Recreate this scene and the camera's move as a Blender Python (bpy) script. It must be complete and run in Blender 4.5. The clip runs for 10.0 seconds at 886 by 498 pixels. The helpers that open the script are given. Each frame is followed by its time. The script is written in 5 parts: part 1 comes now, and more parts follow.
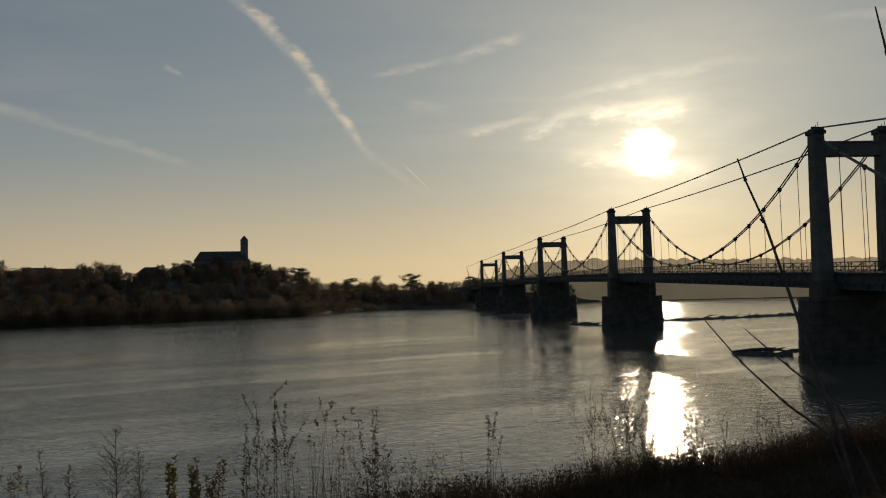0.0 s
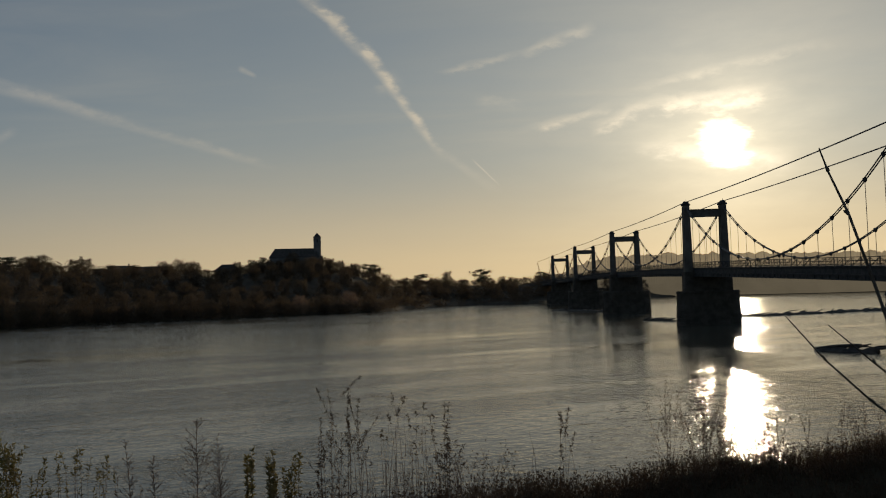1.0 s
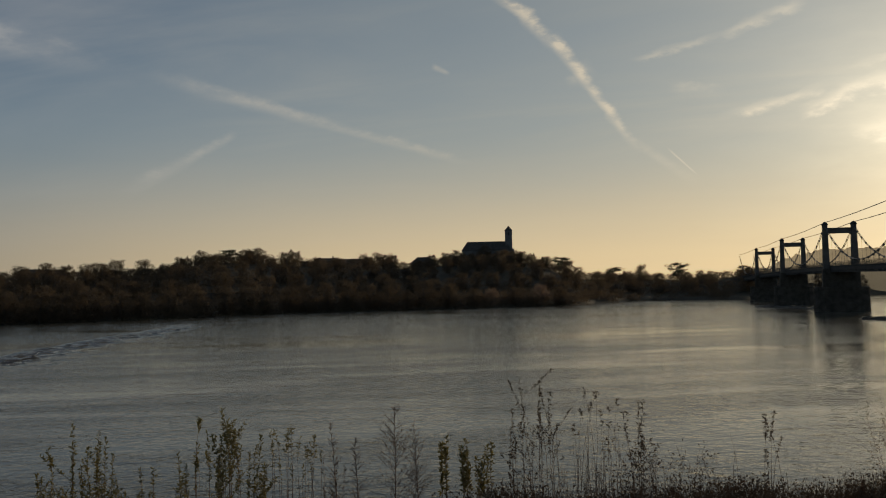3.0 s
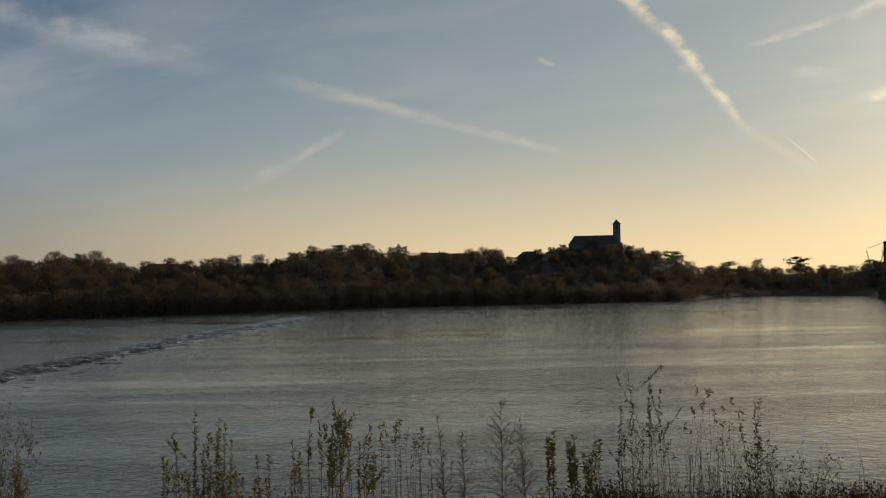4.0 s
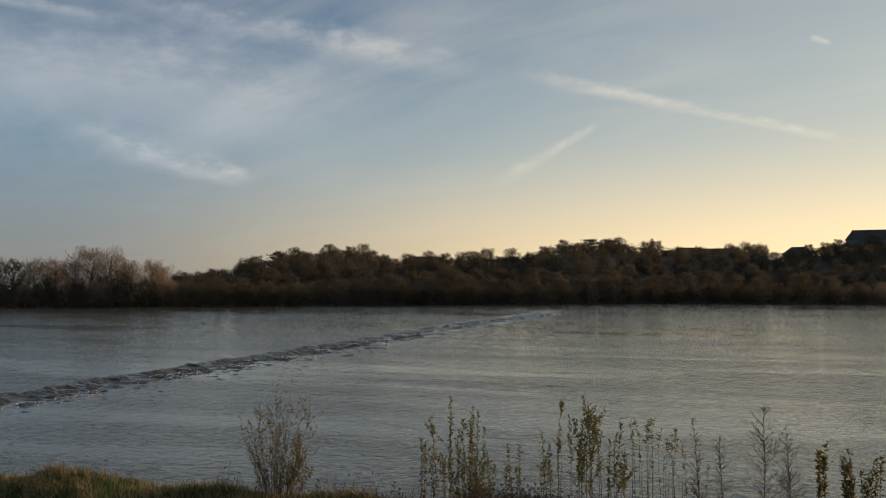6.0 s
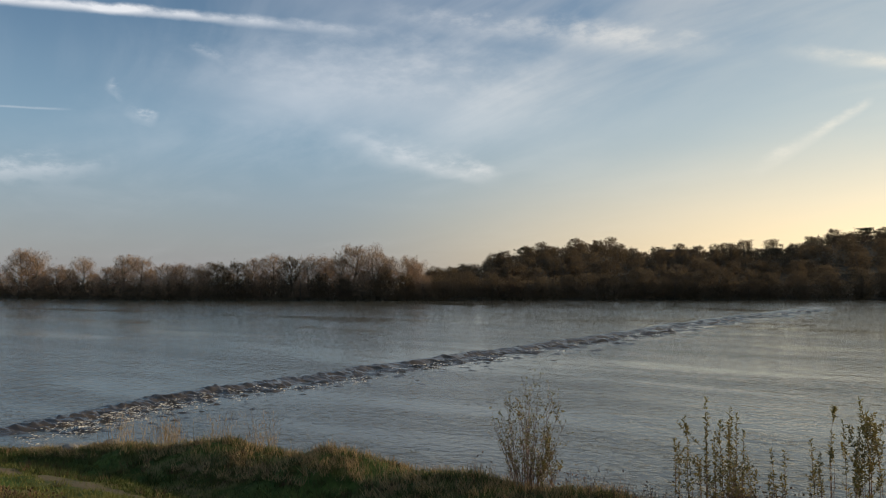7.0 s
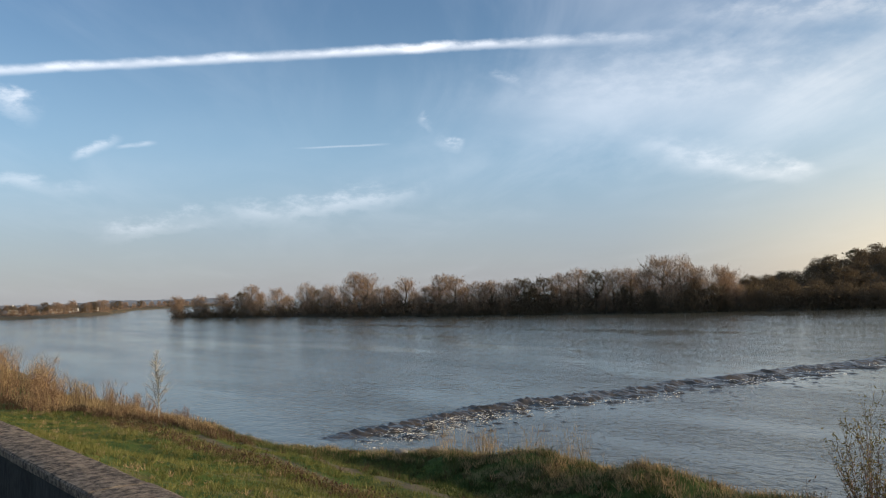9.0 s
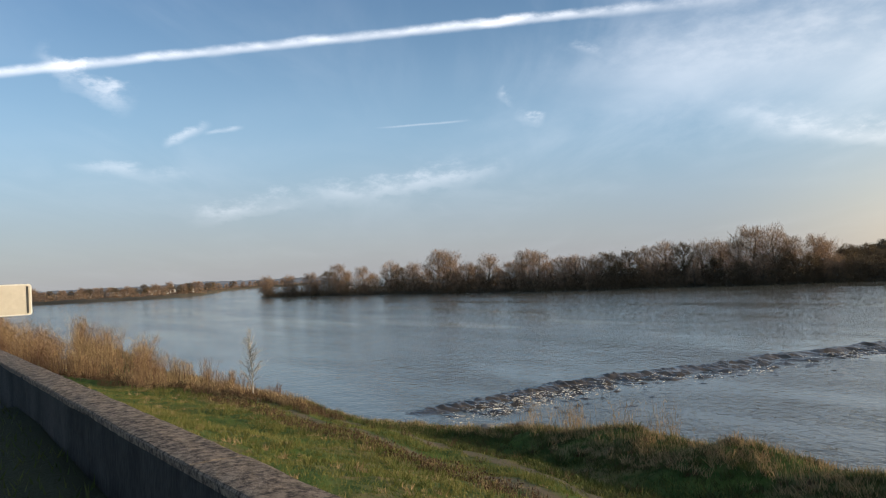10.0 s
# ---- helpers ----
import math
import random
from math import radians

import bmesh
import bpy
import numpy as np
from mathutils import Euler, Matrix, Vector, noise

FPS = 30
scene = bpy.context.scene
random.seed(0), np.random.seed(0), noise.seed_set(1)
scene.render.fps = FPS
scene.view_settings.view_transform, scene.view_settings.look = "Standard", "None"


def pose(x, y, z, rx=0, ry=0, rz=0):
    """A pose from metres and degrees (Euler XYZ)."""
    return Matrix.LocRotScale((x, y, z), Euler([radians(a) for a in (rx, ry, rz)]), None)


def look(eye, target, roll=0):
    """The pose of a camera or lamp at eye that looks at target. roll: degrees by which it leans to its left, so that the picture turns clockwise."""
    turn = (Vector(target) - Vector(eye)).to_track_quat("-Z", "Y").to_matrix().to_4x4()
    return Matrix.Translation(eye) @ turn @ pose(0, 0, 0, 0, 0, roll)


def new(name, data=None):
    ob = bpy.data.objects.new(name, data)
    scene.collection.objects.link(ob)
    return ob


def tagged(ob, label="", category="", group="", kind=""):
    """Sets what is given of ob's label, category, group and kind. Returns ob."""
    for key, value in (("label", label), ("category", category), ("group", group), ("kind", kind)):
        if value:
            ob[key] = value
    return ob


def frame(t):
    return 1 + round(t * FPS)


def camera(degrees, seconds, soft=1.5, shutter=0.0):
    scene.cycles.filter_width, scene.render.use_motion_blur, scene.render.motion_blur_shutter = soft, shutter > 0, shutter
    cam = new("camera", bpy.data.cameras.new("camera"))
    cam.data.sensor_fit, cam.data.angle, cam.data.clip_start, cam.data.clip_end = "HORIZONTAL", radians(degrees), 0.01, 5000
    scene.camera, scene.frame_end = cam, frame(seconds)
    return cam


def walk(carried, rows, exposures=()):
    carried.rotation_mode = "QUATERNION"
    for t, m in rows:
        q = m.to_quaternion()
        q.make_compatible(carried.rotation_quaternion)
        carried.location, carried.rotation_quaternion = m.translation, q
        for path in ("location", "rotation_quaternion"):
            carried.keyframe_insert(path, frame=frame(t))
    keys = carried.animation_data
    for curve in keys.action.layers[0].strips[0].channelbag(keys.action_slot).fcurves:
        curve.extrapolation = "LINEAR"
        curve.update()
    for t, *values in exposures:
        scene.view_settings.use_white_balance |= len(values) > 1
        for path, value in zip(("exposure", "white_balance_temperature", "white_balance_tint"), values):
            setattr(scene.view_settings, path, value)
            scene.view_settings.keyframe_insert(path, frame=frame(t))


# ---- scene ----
EYE = 7.43                       # eye above the water, which lies at z = 0
cam = camera(57.31, 10.0, 1.1)
TURN = [  # seconds, heading to the left, upward tilt, lean
    (0.0, -0.07, 3.22, -1.48), (0.5, 2.14, 3.03, -1.55), (1.0, 4.90, 3.05, -1.67), (1.5, 7.57, 3.10, -1.85),
    (2.0, 10.45, 2.94, -1.83), (2.5, 13.68, 2.84, -1.44), (3.0, 18.37, 2.87, -1.05), (3.2, 20.15, 2.80, -0.91),
    (4.3, 28.06, 2.55, -0.95), (4.5, 29.70, 2.52, -0.97), (5.0, 33.72, 2.50, -0.85), (5.2, 35.30, 2.41, -0.75),
    (6.3, 47.33, 2.31, 0.51), (6.5, 50.34, 2.32, 0.56), (7.0, 60.76, 1.85, -0.01), (7.5, 67.20, 1.43, -1.86),
    (8.0, 71.68, 2.06, -2.11), (8.5, 76.95, 2.94, -1.31), (9.0, 81.95, 3.11, -1.68), (9.5, 85.52, 2.48, -2.01),
    (10.0, 87.84, 1.66, -2.70)]
walk(cam, [(t, pose(0, 0, EYE, 90 + p, 0, y) @ pose(0, 0, 0, 0, 0, r)) for t, y, p, r in TURN],
     [(0.0, -1.22, 6600, 10), (1.5, -1.27, 6650, 10), (2.5, -1.22, 6700, 10), (3.2, -1.02, 6750, 10), (4.4, -0.65, 6850, 10), (5.2, -0.52, 6900, 10),
      (6.4, -0.14, 7050, 10), (7.5, 0.24, 6850, 10), (10.0, 0.47, 6650, 10)])


def way(az, el=0.0):
    """Unit direction at a heading (degrees to the left of +Y) and an elevation."""
    a, e = radians(az), radians(el)
    return Vector((-math.sin(a) * math.cos(e), math.cos(a) * math.cos(e), math.sin(e)))


def lerp_table(x, table):
    return float(np.interp(x, [p[0] for p in table], [p[1] for p in table]))


def smooth(a, b, x):
    t = min(1.0, max(0.0, (x - a) / (b - a)))
    return t * t * (3 - 2 * t)


SUN_AZ, SUN_EL = -14.65, 9.3

# ---- node helpers ----


class Net:
    """Short calls to put nodes into a tree."""

    def __init__(self, tree):
        self.t = tree
        tree.nodes.clear()

    def n(self, kind, ins=None, **props):
        node = self.t.nodes.new(kind)
        for k, v in props.items():
            setattr(node, k, v)
        for k, v in (ins or {}).items():
            if isinstance(v, bpy.types.NodeSocket):
                self.t.links.new(v, node.inputs[k])
            else:
                node.inputs[k].default_value = v
        return node

    def m(self, op, a, b=0.0, clamp=False):
        return self.n("ShaderNodeMath", {0: a, 1: b}, operation=op, use_clamp=clamp).outputs[0]

    def dot(self, a, b):
        return self.n("ShaderNodeVectorMath", {0: a, 1: b}, operation="DOT_PRODUCT").outputs["Value"]

    def step(self, x, lo, hi, out0=0.0, out1=1.0):
        return self.n("ShaderNodeMapRange", {0: x, 1: lo, 2: hi, 3: out0, 4: out1}, interpolation_type="SMOOTHSTEP").outputs[0]

    def mix(self, f, a, b):
        node = self.n("ShaderNodeMix", {0: f}, data_type="RGBA")
        for i, v in ((6, a), (7, b)):
            if isinstance(v, bpy.types.NodeSocket):
                self.t.links.new(v, node.inputs[i])
            else:
                node.inputs[i].default_value = (*v[:3], 1)
        return node.outputs[2]

    def noise(self, vec, scale, detail=4.0, rough=0.55, dist=0.0):
        return self.n("ShaderNodeTexNoise", {"Vector": vec, "Scale": scale, "Detail": detail, "Roughness": rough, "Distortion": dist}).outputs[0]

    def scaled(self, vec, s, rot=(0, 0, 0)):
        return self.n("ShaderNodeMapping", {"Vector": vec, "Scale": s, "Rotation": rot}).outputs[0]


# ---- world: low sun, thin cirrus, contrails ----
world = bpy.data.worlds.new("sky")
scene.world = world
world.use_nodes = True
w = Net(world.node_tree)
sky = w.n("ShaderNodeTexSky", sky_type="NISHITA", sun_disc=False, sun_elevation=radians(SUN_EL),
          sun_rotation=radians(-SUN_AZ), altitude=50.0, air_density=1.0, dust_density=0.5, ozone_density=1.6)
ray = w.n("ShaderNodeTexCoord").outputs["Generated"]
sep = w.n("ShaderNodeSeparateXYZ", {0: ray})
up = w.m("MAXIMUM", sep.outputs[2], 0.0)
sun_dot = w.dot(ray, way(SUN_AZ, SUN_EL))
toward = w.step(sun_dot, 0.05, 1.0)
# plane of high cloud: stretch towards the horizon
flat = w.n("ShaderNodeVectorMath", {0: ray, 1: (1, 1, 0)}, operation="MULTIPLY").outputs[0]
high = w.n("ShaderNodeVectorMath", {0: flat, "Scale": w.m("DIVIDE", 1.0, w.m("ADD", up, 0.10))}, operation="SCALE").outputs[0]
streak = w.noise(w.scaled(high, (0.55, 1.5, 1), (0, 0, radians(35))), 1.1, 6, 0.58, 0.6)
patch = w.noise(high, 0.45, 3, 0.5)
veil = w.m("MULTIPLY", w.m("MULTIPLY", w.step(streak, 0.34, 0.82), w.step(patch, 0.30, 0.70)), w.step(up, 0.05, 0.20, 0.06, 0.30))
fine = w.noise(w.scaled(ray, (1, 1, 2.2)), 26, 5, 0.6)
soft_n = w.noise(w.scaled(ray, (1, 1, 2.5)), 7.0, 5, 0.6, 0.4)


def band(az0, el0, az1, el1, w0, w1, strength, puff=0.5, wob=0.004, f0=0.3, f1=0.32):
    """A contrail or wisp on the sky from one direction to another, with its half width in degrees at both ends."""
    a, b = way(az0, el0), way(az1, el1)
    nrm = a.cross(b).normalized()
    tan = (b - a * a.dot(b)).normalized()
    length = a.angle(b)
    along = w.m("DIVIDE", w.m("ARCTAN2", w.dot(ray, tan), w.dot(ray, a)), length)
    off = w.m("ABSOLUTE", w.m("ADD", w.dot(ray, nrm), w.m("MULTIPLY", w.m("SUBTRACT", fine, 0.5), wob)))
    half = w.m("ADD", radians(w0), w.m("MULTIPLY", along, radians(w1 - w0)))
    core = w.step(w.m("DIVIDE", off, half), 1.0, 0.0)
    ends = w.m("MULTIPLY", w.step(along, -0.02, f0), w.step(along, 1.02, 1.0 - f1))
    grain = w.m("ADD", 1.0 - puff, w.m("MULTIPLY", w.step(fine, 0.35, 0.7), puff * 1.3))
    return w.m("MULTIPLY", w.m("MULTIPLY", core, ends), w.m("MULTIPLY", grain, strength))


bands = [
    band(21.5, 26.4, 9.3, 16.0, 0.95, 0.62, 0.85, 0.75, 0.020, 0.3, 0.12),
    band(10.5, 17.5, 4.4, 9.0, 0.62, 0.42, 0.85, 0.7, 0.014, 0.12, 0.35),
    band(9.4, 13.9, 7.4, 15.2, 0.5, 0.9, 0.20, 0.8, 0.020),
    band(5.3, 10.2, 0.4, 6.6, 0.45, 0.5, 0.22, 0.6),
    band(2.75, 9.4, 0.65, 7.3, 0.10, 0.08, 0.55, 0.2, 0.001),
    band(56.0, 17.4, 39.0, 14.5, 1.7, 1.2, 0.13, 0.5, 0.03),
    band(39.0, 14.6, 16.4, 8.9, 0.8, 0.38, 0.34, 0.6, 0.012, 0.3, 0.12),
    band(40.5, 6.4, 32.6, 10.9, 0.9, 0.34, 0.32, 0.6, 0.012, 0.4, 0.1),
    band(19.0, 15.6, 17.6, 15.0, 0.3, 0.2, 0.30, 0.3),
    band(136.0, 9.2, 82.0, 17.08, 0.42, 0.48, 0.80, 0.35, 0.006, 0.3, 0.03),
    band(84.5, 17.05, 62.0, 16.5, 0.46, 0.62, 0.78, 0.45, 0.010, 0.03, 0.95),
    band(84.0, 13.0, 46.0, 11.5, 3.5, 6.5, 0.36, 0.2, 0.05, 0.5, 0.4),
    band(68.0, 18.2, 40.0, 14.4, 1.0, 1.7, 0.20, 0.6, 0.02),
    band(67.5, 8.7, 56.0, 6.7, 1.1, 1.0, 0.26, 0.6, 0.03),
    band(70.5, 10.2, 57.0, 7.2, 1.2, 1.5, 0.20, 0.6, 0.03),
    band(62.5, 7.7, 56.5, 7.0, 0.9, 0.7, 0.22, 0.6, 0.02),
    band(92.4, 10.3, 85.2, 10.55, 0.10, 0.13, 0.22, 0.3, 0.003),
    band(83.5, 12.5, 82.2, 11.4, 0.45, 0.4, 0.30, 0.8, 0.03),
    band(82.4, 11.0, 80.2, 10.2, 0.6, 0.8, 0.42, 0.8, 0.03),
    band(78.4, 15.4, 76.0, 14.5, 0.5, 0.5, 0.22, 0.8, 0.02),
    band(114.4, 15.0, 108.2, 11.6, 0.9, 1.6, 0.50, 0.8, 0.05),
    band(106.8, 9.2, 103.4, 10.9, 0.4, 0.5, 0.40, 0.8, 0.02),
    band(104.2, 10.1, 101.2, 10.5, 0.2, 0.25, 0.24, 0.8, 0.01),
    band(113.0, 8.1, 104.6, 7.2, 0.5, 0.9, 0.24, 0.7, 0.025),
    band(105.5, 4.4, 96.5, 5.9, 1.0, 1.0, 0.36, 0.75, 0.04),
    band(98.0, 5.5, 82.0, 7.3, 1.2, 1.3, 0.36, 0.75, 0.04),
    band(-19.0, 12.4, -7.5, 12.1, 1.1, 0.7, 0.95, 0.7, 0.03),
    band(-9.5, 12.3, -5.6, 10.6, 0.8, 0.5, 0.7, 0.7, 0.03),
    band(-7.8, 12.3, -0.4, 11.0, 0.6, 0.4, 0.62, 0.7, 0.02),
    band(-19.5, 7.7, -8.0, 9.7, 1.2, 1.0, 0.75, 0.7, 0.03),
    band(-22.5, 15.1, -8.0, 13.4, 0.7, 0.35, 0.36, 0.7, 0.02),
    band(-6.6, 17.9, -0.6, 16.2, 0.7, 0.5, 0.45, 0.7, 0.02),
    band(-1.6, 16.4, 5.2, 15.3, 0.5, 0.3, 0.34, 0.7, 0.02),
    band(2.6, 13.3, -1.4, 12.8, 0.7, 0.6, 0.22, 0.7, 0.02),
    band(-32.0, 16.3, -25.2, 16.75, 0.5, 0.4, 0.36, 0.5, 0.01),
]
total = veil
for bnd in bands:
    total = w.m("ADD", total, bnd)
total = w.m("MINIMUM", total, 0.92)
# thin haze that pales the sky low down and towards the sun
haze = w.m("MULTIPLY", w.step(up, 0.34, 0.0), w.m("ADD", 0.84, w.m("MULTIPLY", toward, 0.02)))
haze = w.m("MULTIPLY", haze, w.m("ADD", 0.91, w.m("MULTIPLY", soft_n, w.step(up, 0.0, 0.2, 0.1, 0.28))))
low = w.step(up, 0.0, 0.20)
haze_col = w.mix(toward, w.mix(low, (0.29, 0.305, 0.355), (0.27, 0.41, 0.57)), w.mix(low, (1.66, 1.25, 0.70), (0.80, 0.80, 0.70)))
ang = w.m("ARCCOSINE", w.m("MINIMUM", sun_dot, 1.0))
lit = w.m("ADD", 1.0, w.m("MULTIPLY", w.m("POWER", 2.718, w.m("MULTIPLY", ang, -7.0)), 1.3))
cloud_col = w.mix(toward, (0.78, 0.83, 0.92), (1.15, 1.03, 0.82))
cloud_col = w.n("ShaderNodeVectorMath", {0: cloud_col, "Scale": lit}, operation="SCALE").outputs[0]
base = w.n("ShaderNodeVectorMath", {0: sky.outputs[0], 1: (0.095, 0.111, 0.133)}, operation="MULTIPLY").outputs[0]
near_sun = w.step(sun_dot, 0.30, 1.0)
base = w.mix(w.m("MULTIPLY", near_sun, w.m("ADD", 0.42, w.m("MULTIPLY", streak, 0.36))), base, (0.56, 0.615, 0.575))    # milky cirrus towards the sun
col = w.mix(haze, base, haze_col)
col = w.mix(total, col, cloud_col)
# bright cloud lit by the sun behind it
ang = w.m("ADD", ang, w.m("MULTIPLY", w.m("SUBTRACT", w.noise(w.scaled(ray, (1, 1, 3.2)), 14, 4, 0.6), 0.5), 0.06))
glow = w.m("ADD", w.m("MULTIPLY", w.step(ang, 0.036, 0.006), 9.0),
           w.m("ADD", w.m("MULTIPLY", w.m("POWER", 2.718, w.m("MULTIPLY", ang, -17.0)), 1.5),
               w.m("MULTIPLY", w.m("POWER", 2.718, w.m("MULTIPLY", ang, -5.0)), 0.5)))
glow_col = w.n("ShaderNodeVectorMath", {0: (1.0, 0.82, 0.52), "Scale": glow}, operation="SCALE").outputs[0]
col = w.n("ShaderNodeVectorMath", {0: col, 1: glow_col}, operation="ADD").outputs[0]
bg = w.n("ShaderNodeBackground", {"Color": col, "Strength": 1.0})
w.n("ShaderNodeOutputWorld", {"Surface": bg.outputs[0]})

lamp = bpy.data.lights.new("sun", "SUN")
lamp.energy, lamp.angle, lamp.color = 3.2, radians(0.6), (1.0, 0.82, 0.58)
sun = new("sun", lamp)
sun.matrix_world = look(way(SUN_AZ, SUN_EL) * 300, (0, 0, 0))

# ---- materials ----


def material(name, c0, c1, scale=3.0, rough=0.8, bump=0.3, fine_scale=None, metal=0.0, random_mix=0.0, island=False, spec=0.3, stretch=(1, 1, 1), translucent=0.0, edge=0.16):
    """Two-scale mottled surface between two colours, with relief."""
    ma = bpy.data.materials.new(name)
    ma.use_nodes = True
    k = Net(ma.node_tree)
    pos = k.scaled(k.n("ShaderNodeTexCoord").outputs["Object"], stretch)
    big = k.noise(pos, scale, 5, 0.6)
    small = k.noise(pos, fine_scale or scale * 9, 4, 0.65)
    f = k.step(k.m("ADD", k.m("MULTIPLY", big, 0.62), k.m("MULTIPLY", small, 0.38)), 0.5 - edge, 0.5 + edge)
    if random_mix:
        r = k.n("ShaderNodeNewGeometry").outputs["Random Per Island"] if island else k.n("ShaderNodeObjectInfo").outputs["Random"]
        f = k.m("ADD", k.m("MULTIPLY", f, 1 - random_mix), k.m("MULTIPLY", r, random_mix))
    c = k.mix(f, c0, c1)
    bmp = k.n("ShaderNodeBump", {"Height": small, "Strength": bump, "Distance": 0.02})
    bs = k.n("ShaderNodeBsdfPrincipled", {"Base Color": c, "Roughness": rough, "Metallic": metal, "Normal": bmp.outputs[0], "Specular IOR Level": spec})
    out = bs.outputs[0]
    if translucent:
        tr = k.n("ShaderNodeBsdfTranslucent", {"Color": c})
        out = k.n("ShaderNodeMixShader", {0: translucent, 1: out, 2: tr.outputs[0]}).outputs[0]
    k.n("ShaderNodeOutputMaterial", {"Surface": out})
    return ma


M_STONE = material("pier_stone", (0.058, 0.045, 0.031), (0.13, 0.108, 0.08), 0.7, 0.9, 0.6, 7)
M_CONCRETE = material("tower_concrete", (0.10, 0.083, 0.062), (0.19, 0.162, 0.128), 0.5, 0.85, 0.3, 9)
M_STEEL = material("painted_steel", (0.05, 0.05, 0.048), (0.10, 0.098, 0.09), 1.2, 0.75, 0.2, 14, 0.0, spec=0.15)
M_CABLE = material("steel_cable", (0.08, 0.08, 0.08), (0.15, 0.145, 0.14), 2.0, 0.5, 0.2, 30, 0.5)
M_ASPHALT = material("asphalt", (0.04, 0.04, 0.042), (0.07, 0.068, 0.065), 0.8, 0.9, 0.5, 40)
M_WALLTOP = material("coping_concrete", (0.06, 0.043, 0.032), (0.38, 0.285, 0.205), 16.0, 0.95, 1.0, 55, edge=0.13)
# render colour kept dark to carry the shade on the lane side
M_WALL = material("shaded_wall_render", (0.015, 0.014, 0.012), (0.07, 0.062, 0.055), 1.6, 0.95, 0.8, 28, stretch=(1, 1, 0.35))
M_BARK = material("bark", (0.075, 0.06, 0.045), (0.16, 0.135, 0.105), 2.5, 0.9, 0.5, 25)
M_PALE_BARK = material("pale_bark", (0.30, 0.27, 0.22), (0.52, 0.48, 0.42), 6, 0.85, 0.4, 40)
M_TWIGS = material("bare_twigs", (0.25, 0.16, 0.105), (0.44, 0.30, 0.195), 0.25, 0.9, 0.1, 2, random_mix=0.6, island=True, translucent=0.35)
M_EVERGREEN = material("evergreen_needles", (0.05, 0.06, 0.034), (0.10, 0.112, 0.062), 0.4, 0.85, 0.1, 3, random_mix=0.6, island=True, translucent=0.35)
M_AUTUMN = material("late_autumn_leaves", (0.10, 0.078, 0.050), (0.22, 0.155, 0.095), 0.3, 0.9, 0.1, 3, random_mix=0.6, island=True, translucent=0.45)
M_WILLOW = material("willow_leaves", (0.10, 0.088, 0.028), (0.36, 0.28, 0.085), 1.2, 0.6, 0.1, 12, random_mix=0.6, island=True, translucent=0.3)
M_STEM = material("reddish_stems", (0.12, 0.065, 0.04), (0.24, 0.14, 0.085), 3, 0.8, 0.2, 20, random_mix=0.5, island=True)
M_DRY = material("dry_straw", (0.30, 0.20, 0.10), (0.52, 0.38, 0.20), 1.0, 0.85, 0.1, 8, random_mix=0.7, island=True, translucent=0.25)
M_BRAMBLE = material("bramble_leaves", (0.06, 0.042, 0.024), (0.17, 0.098, 0.052), 1.0, 0.75, 0.1, 9, random_mix=0.6, island=True, translucent=0.15)
# crest and lane grass, with their shade put into a darker green
M_SHADED_BLADES = material("shaded_grass_blades", (0.030, 0.060, 0.010), (0.125, 0.125, 0.040), 0.35, 0.8, 0.1, 5, random_mix=0.45, island=True, translucent=0.15)
# upper-bank grass: yellowing, and lightened for the sun that falls there
M_SUNLIT_MEADOW = material("sunlit_yellowing_grass", (0.075, 0.115, 0.022), (0.30, 0.26, 0.085), 0.5, 0.8, 0.1, 5, random_mix=0.5, island=True, translucent=0.3)
M_BRUSH = material("willow_brush", (0.25, 0.155, 0.08), (0.42, 0.29, 0.16), 0.3, 0.85, 0.1, 4, random_mix=0.6, island=True, translucent=0.15)
M_FARGROUND = material("far_bank_soil", (0.045, 0.038, 0.024), (0.10, 0.08, 0.05), 0.03, 0.95, 0.5, 0.5)
M_CHURCH = material("weathered_limestone", (0.15, 0.14, 0.12), (0.25, 0.23, 0.20), 0.3, 0.9, 0.3, 4)
M_SLATE = material("roof_slate", (0.07, 0.060, 0.048), (0.13, 0.112, 0.092), 0.8, 0.9, 0.3, 9, spec=0.12)
M_WHITEWALL = material("white_render", (0.66, 0.63, 0.58), (0.80, 0.77, 0.72), 0.5, 0.85, 0.2, 5)
M_TILE = material("clay_roof", (0.25, 0.12, 0.07), (0.38, 0.20, 0.13), 0.9, 0.85, 0.3, 9)
M_PANE = material("dark_pane", (0.02, 0.022, 0.025), (0.035, 0.04, 0.045), 1.0, 0.15, 0.0, 4, spec=0.5)
M_WOOD = material("driftwood", (0.07, 0.06, 0.05), (0.16, 0.14, 0.115), 1.5, 0.9, 0.6, 14)
M_ROCK = material("bank_rock", (0.17, 0.15, 0.13), (0.36, 0.33, 0.29), 1.5, 0.9, 0.7, 12, random_mix=0.4, island=True)
M_FOAM = material("foam", (0.42, 0.39, 0.34), (0.72, 0.68, 0.61), 3, 0.7, 0.4, 20)
M_SIGN = material("sign_face", (0.60, 0.54, 0.44), (0.68, 0.62, 0.52), 2.0, 0.45, 0.05, 20)
M_SIGN_RIM = material("sign_rim", (0.72, 0.69, 0.62), (0.80, 0.77, 0.71), 3.0, 0.4, 0.05, 20)
M_GALV = material("galvanised_steel", (0.34, 0.34, 0.34), (0.46, 0.46, 0.45), 5.0, 0.45, 0.1, 30, 0.8)


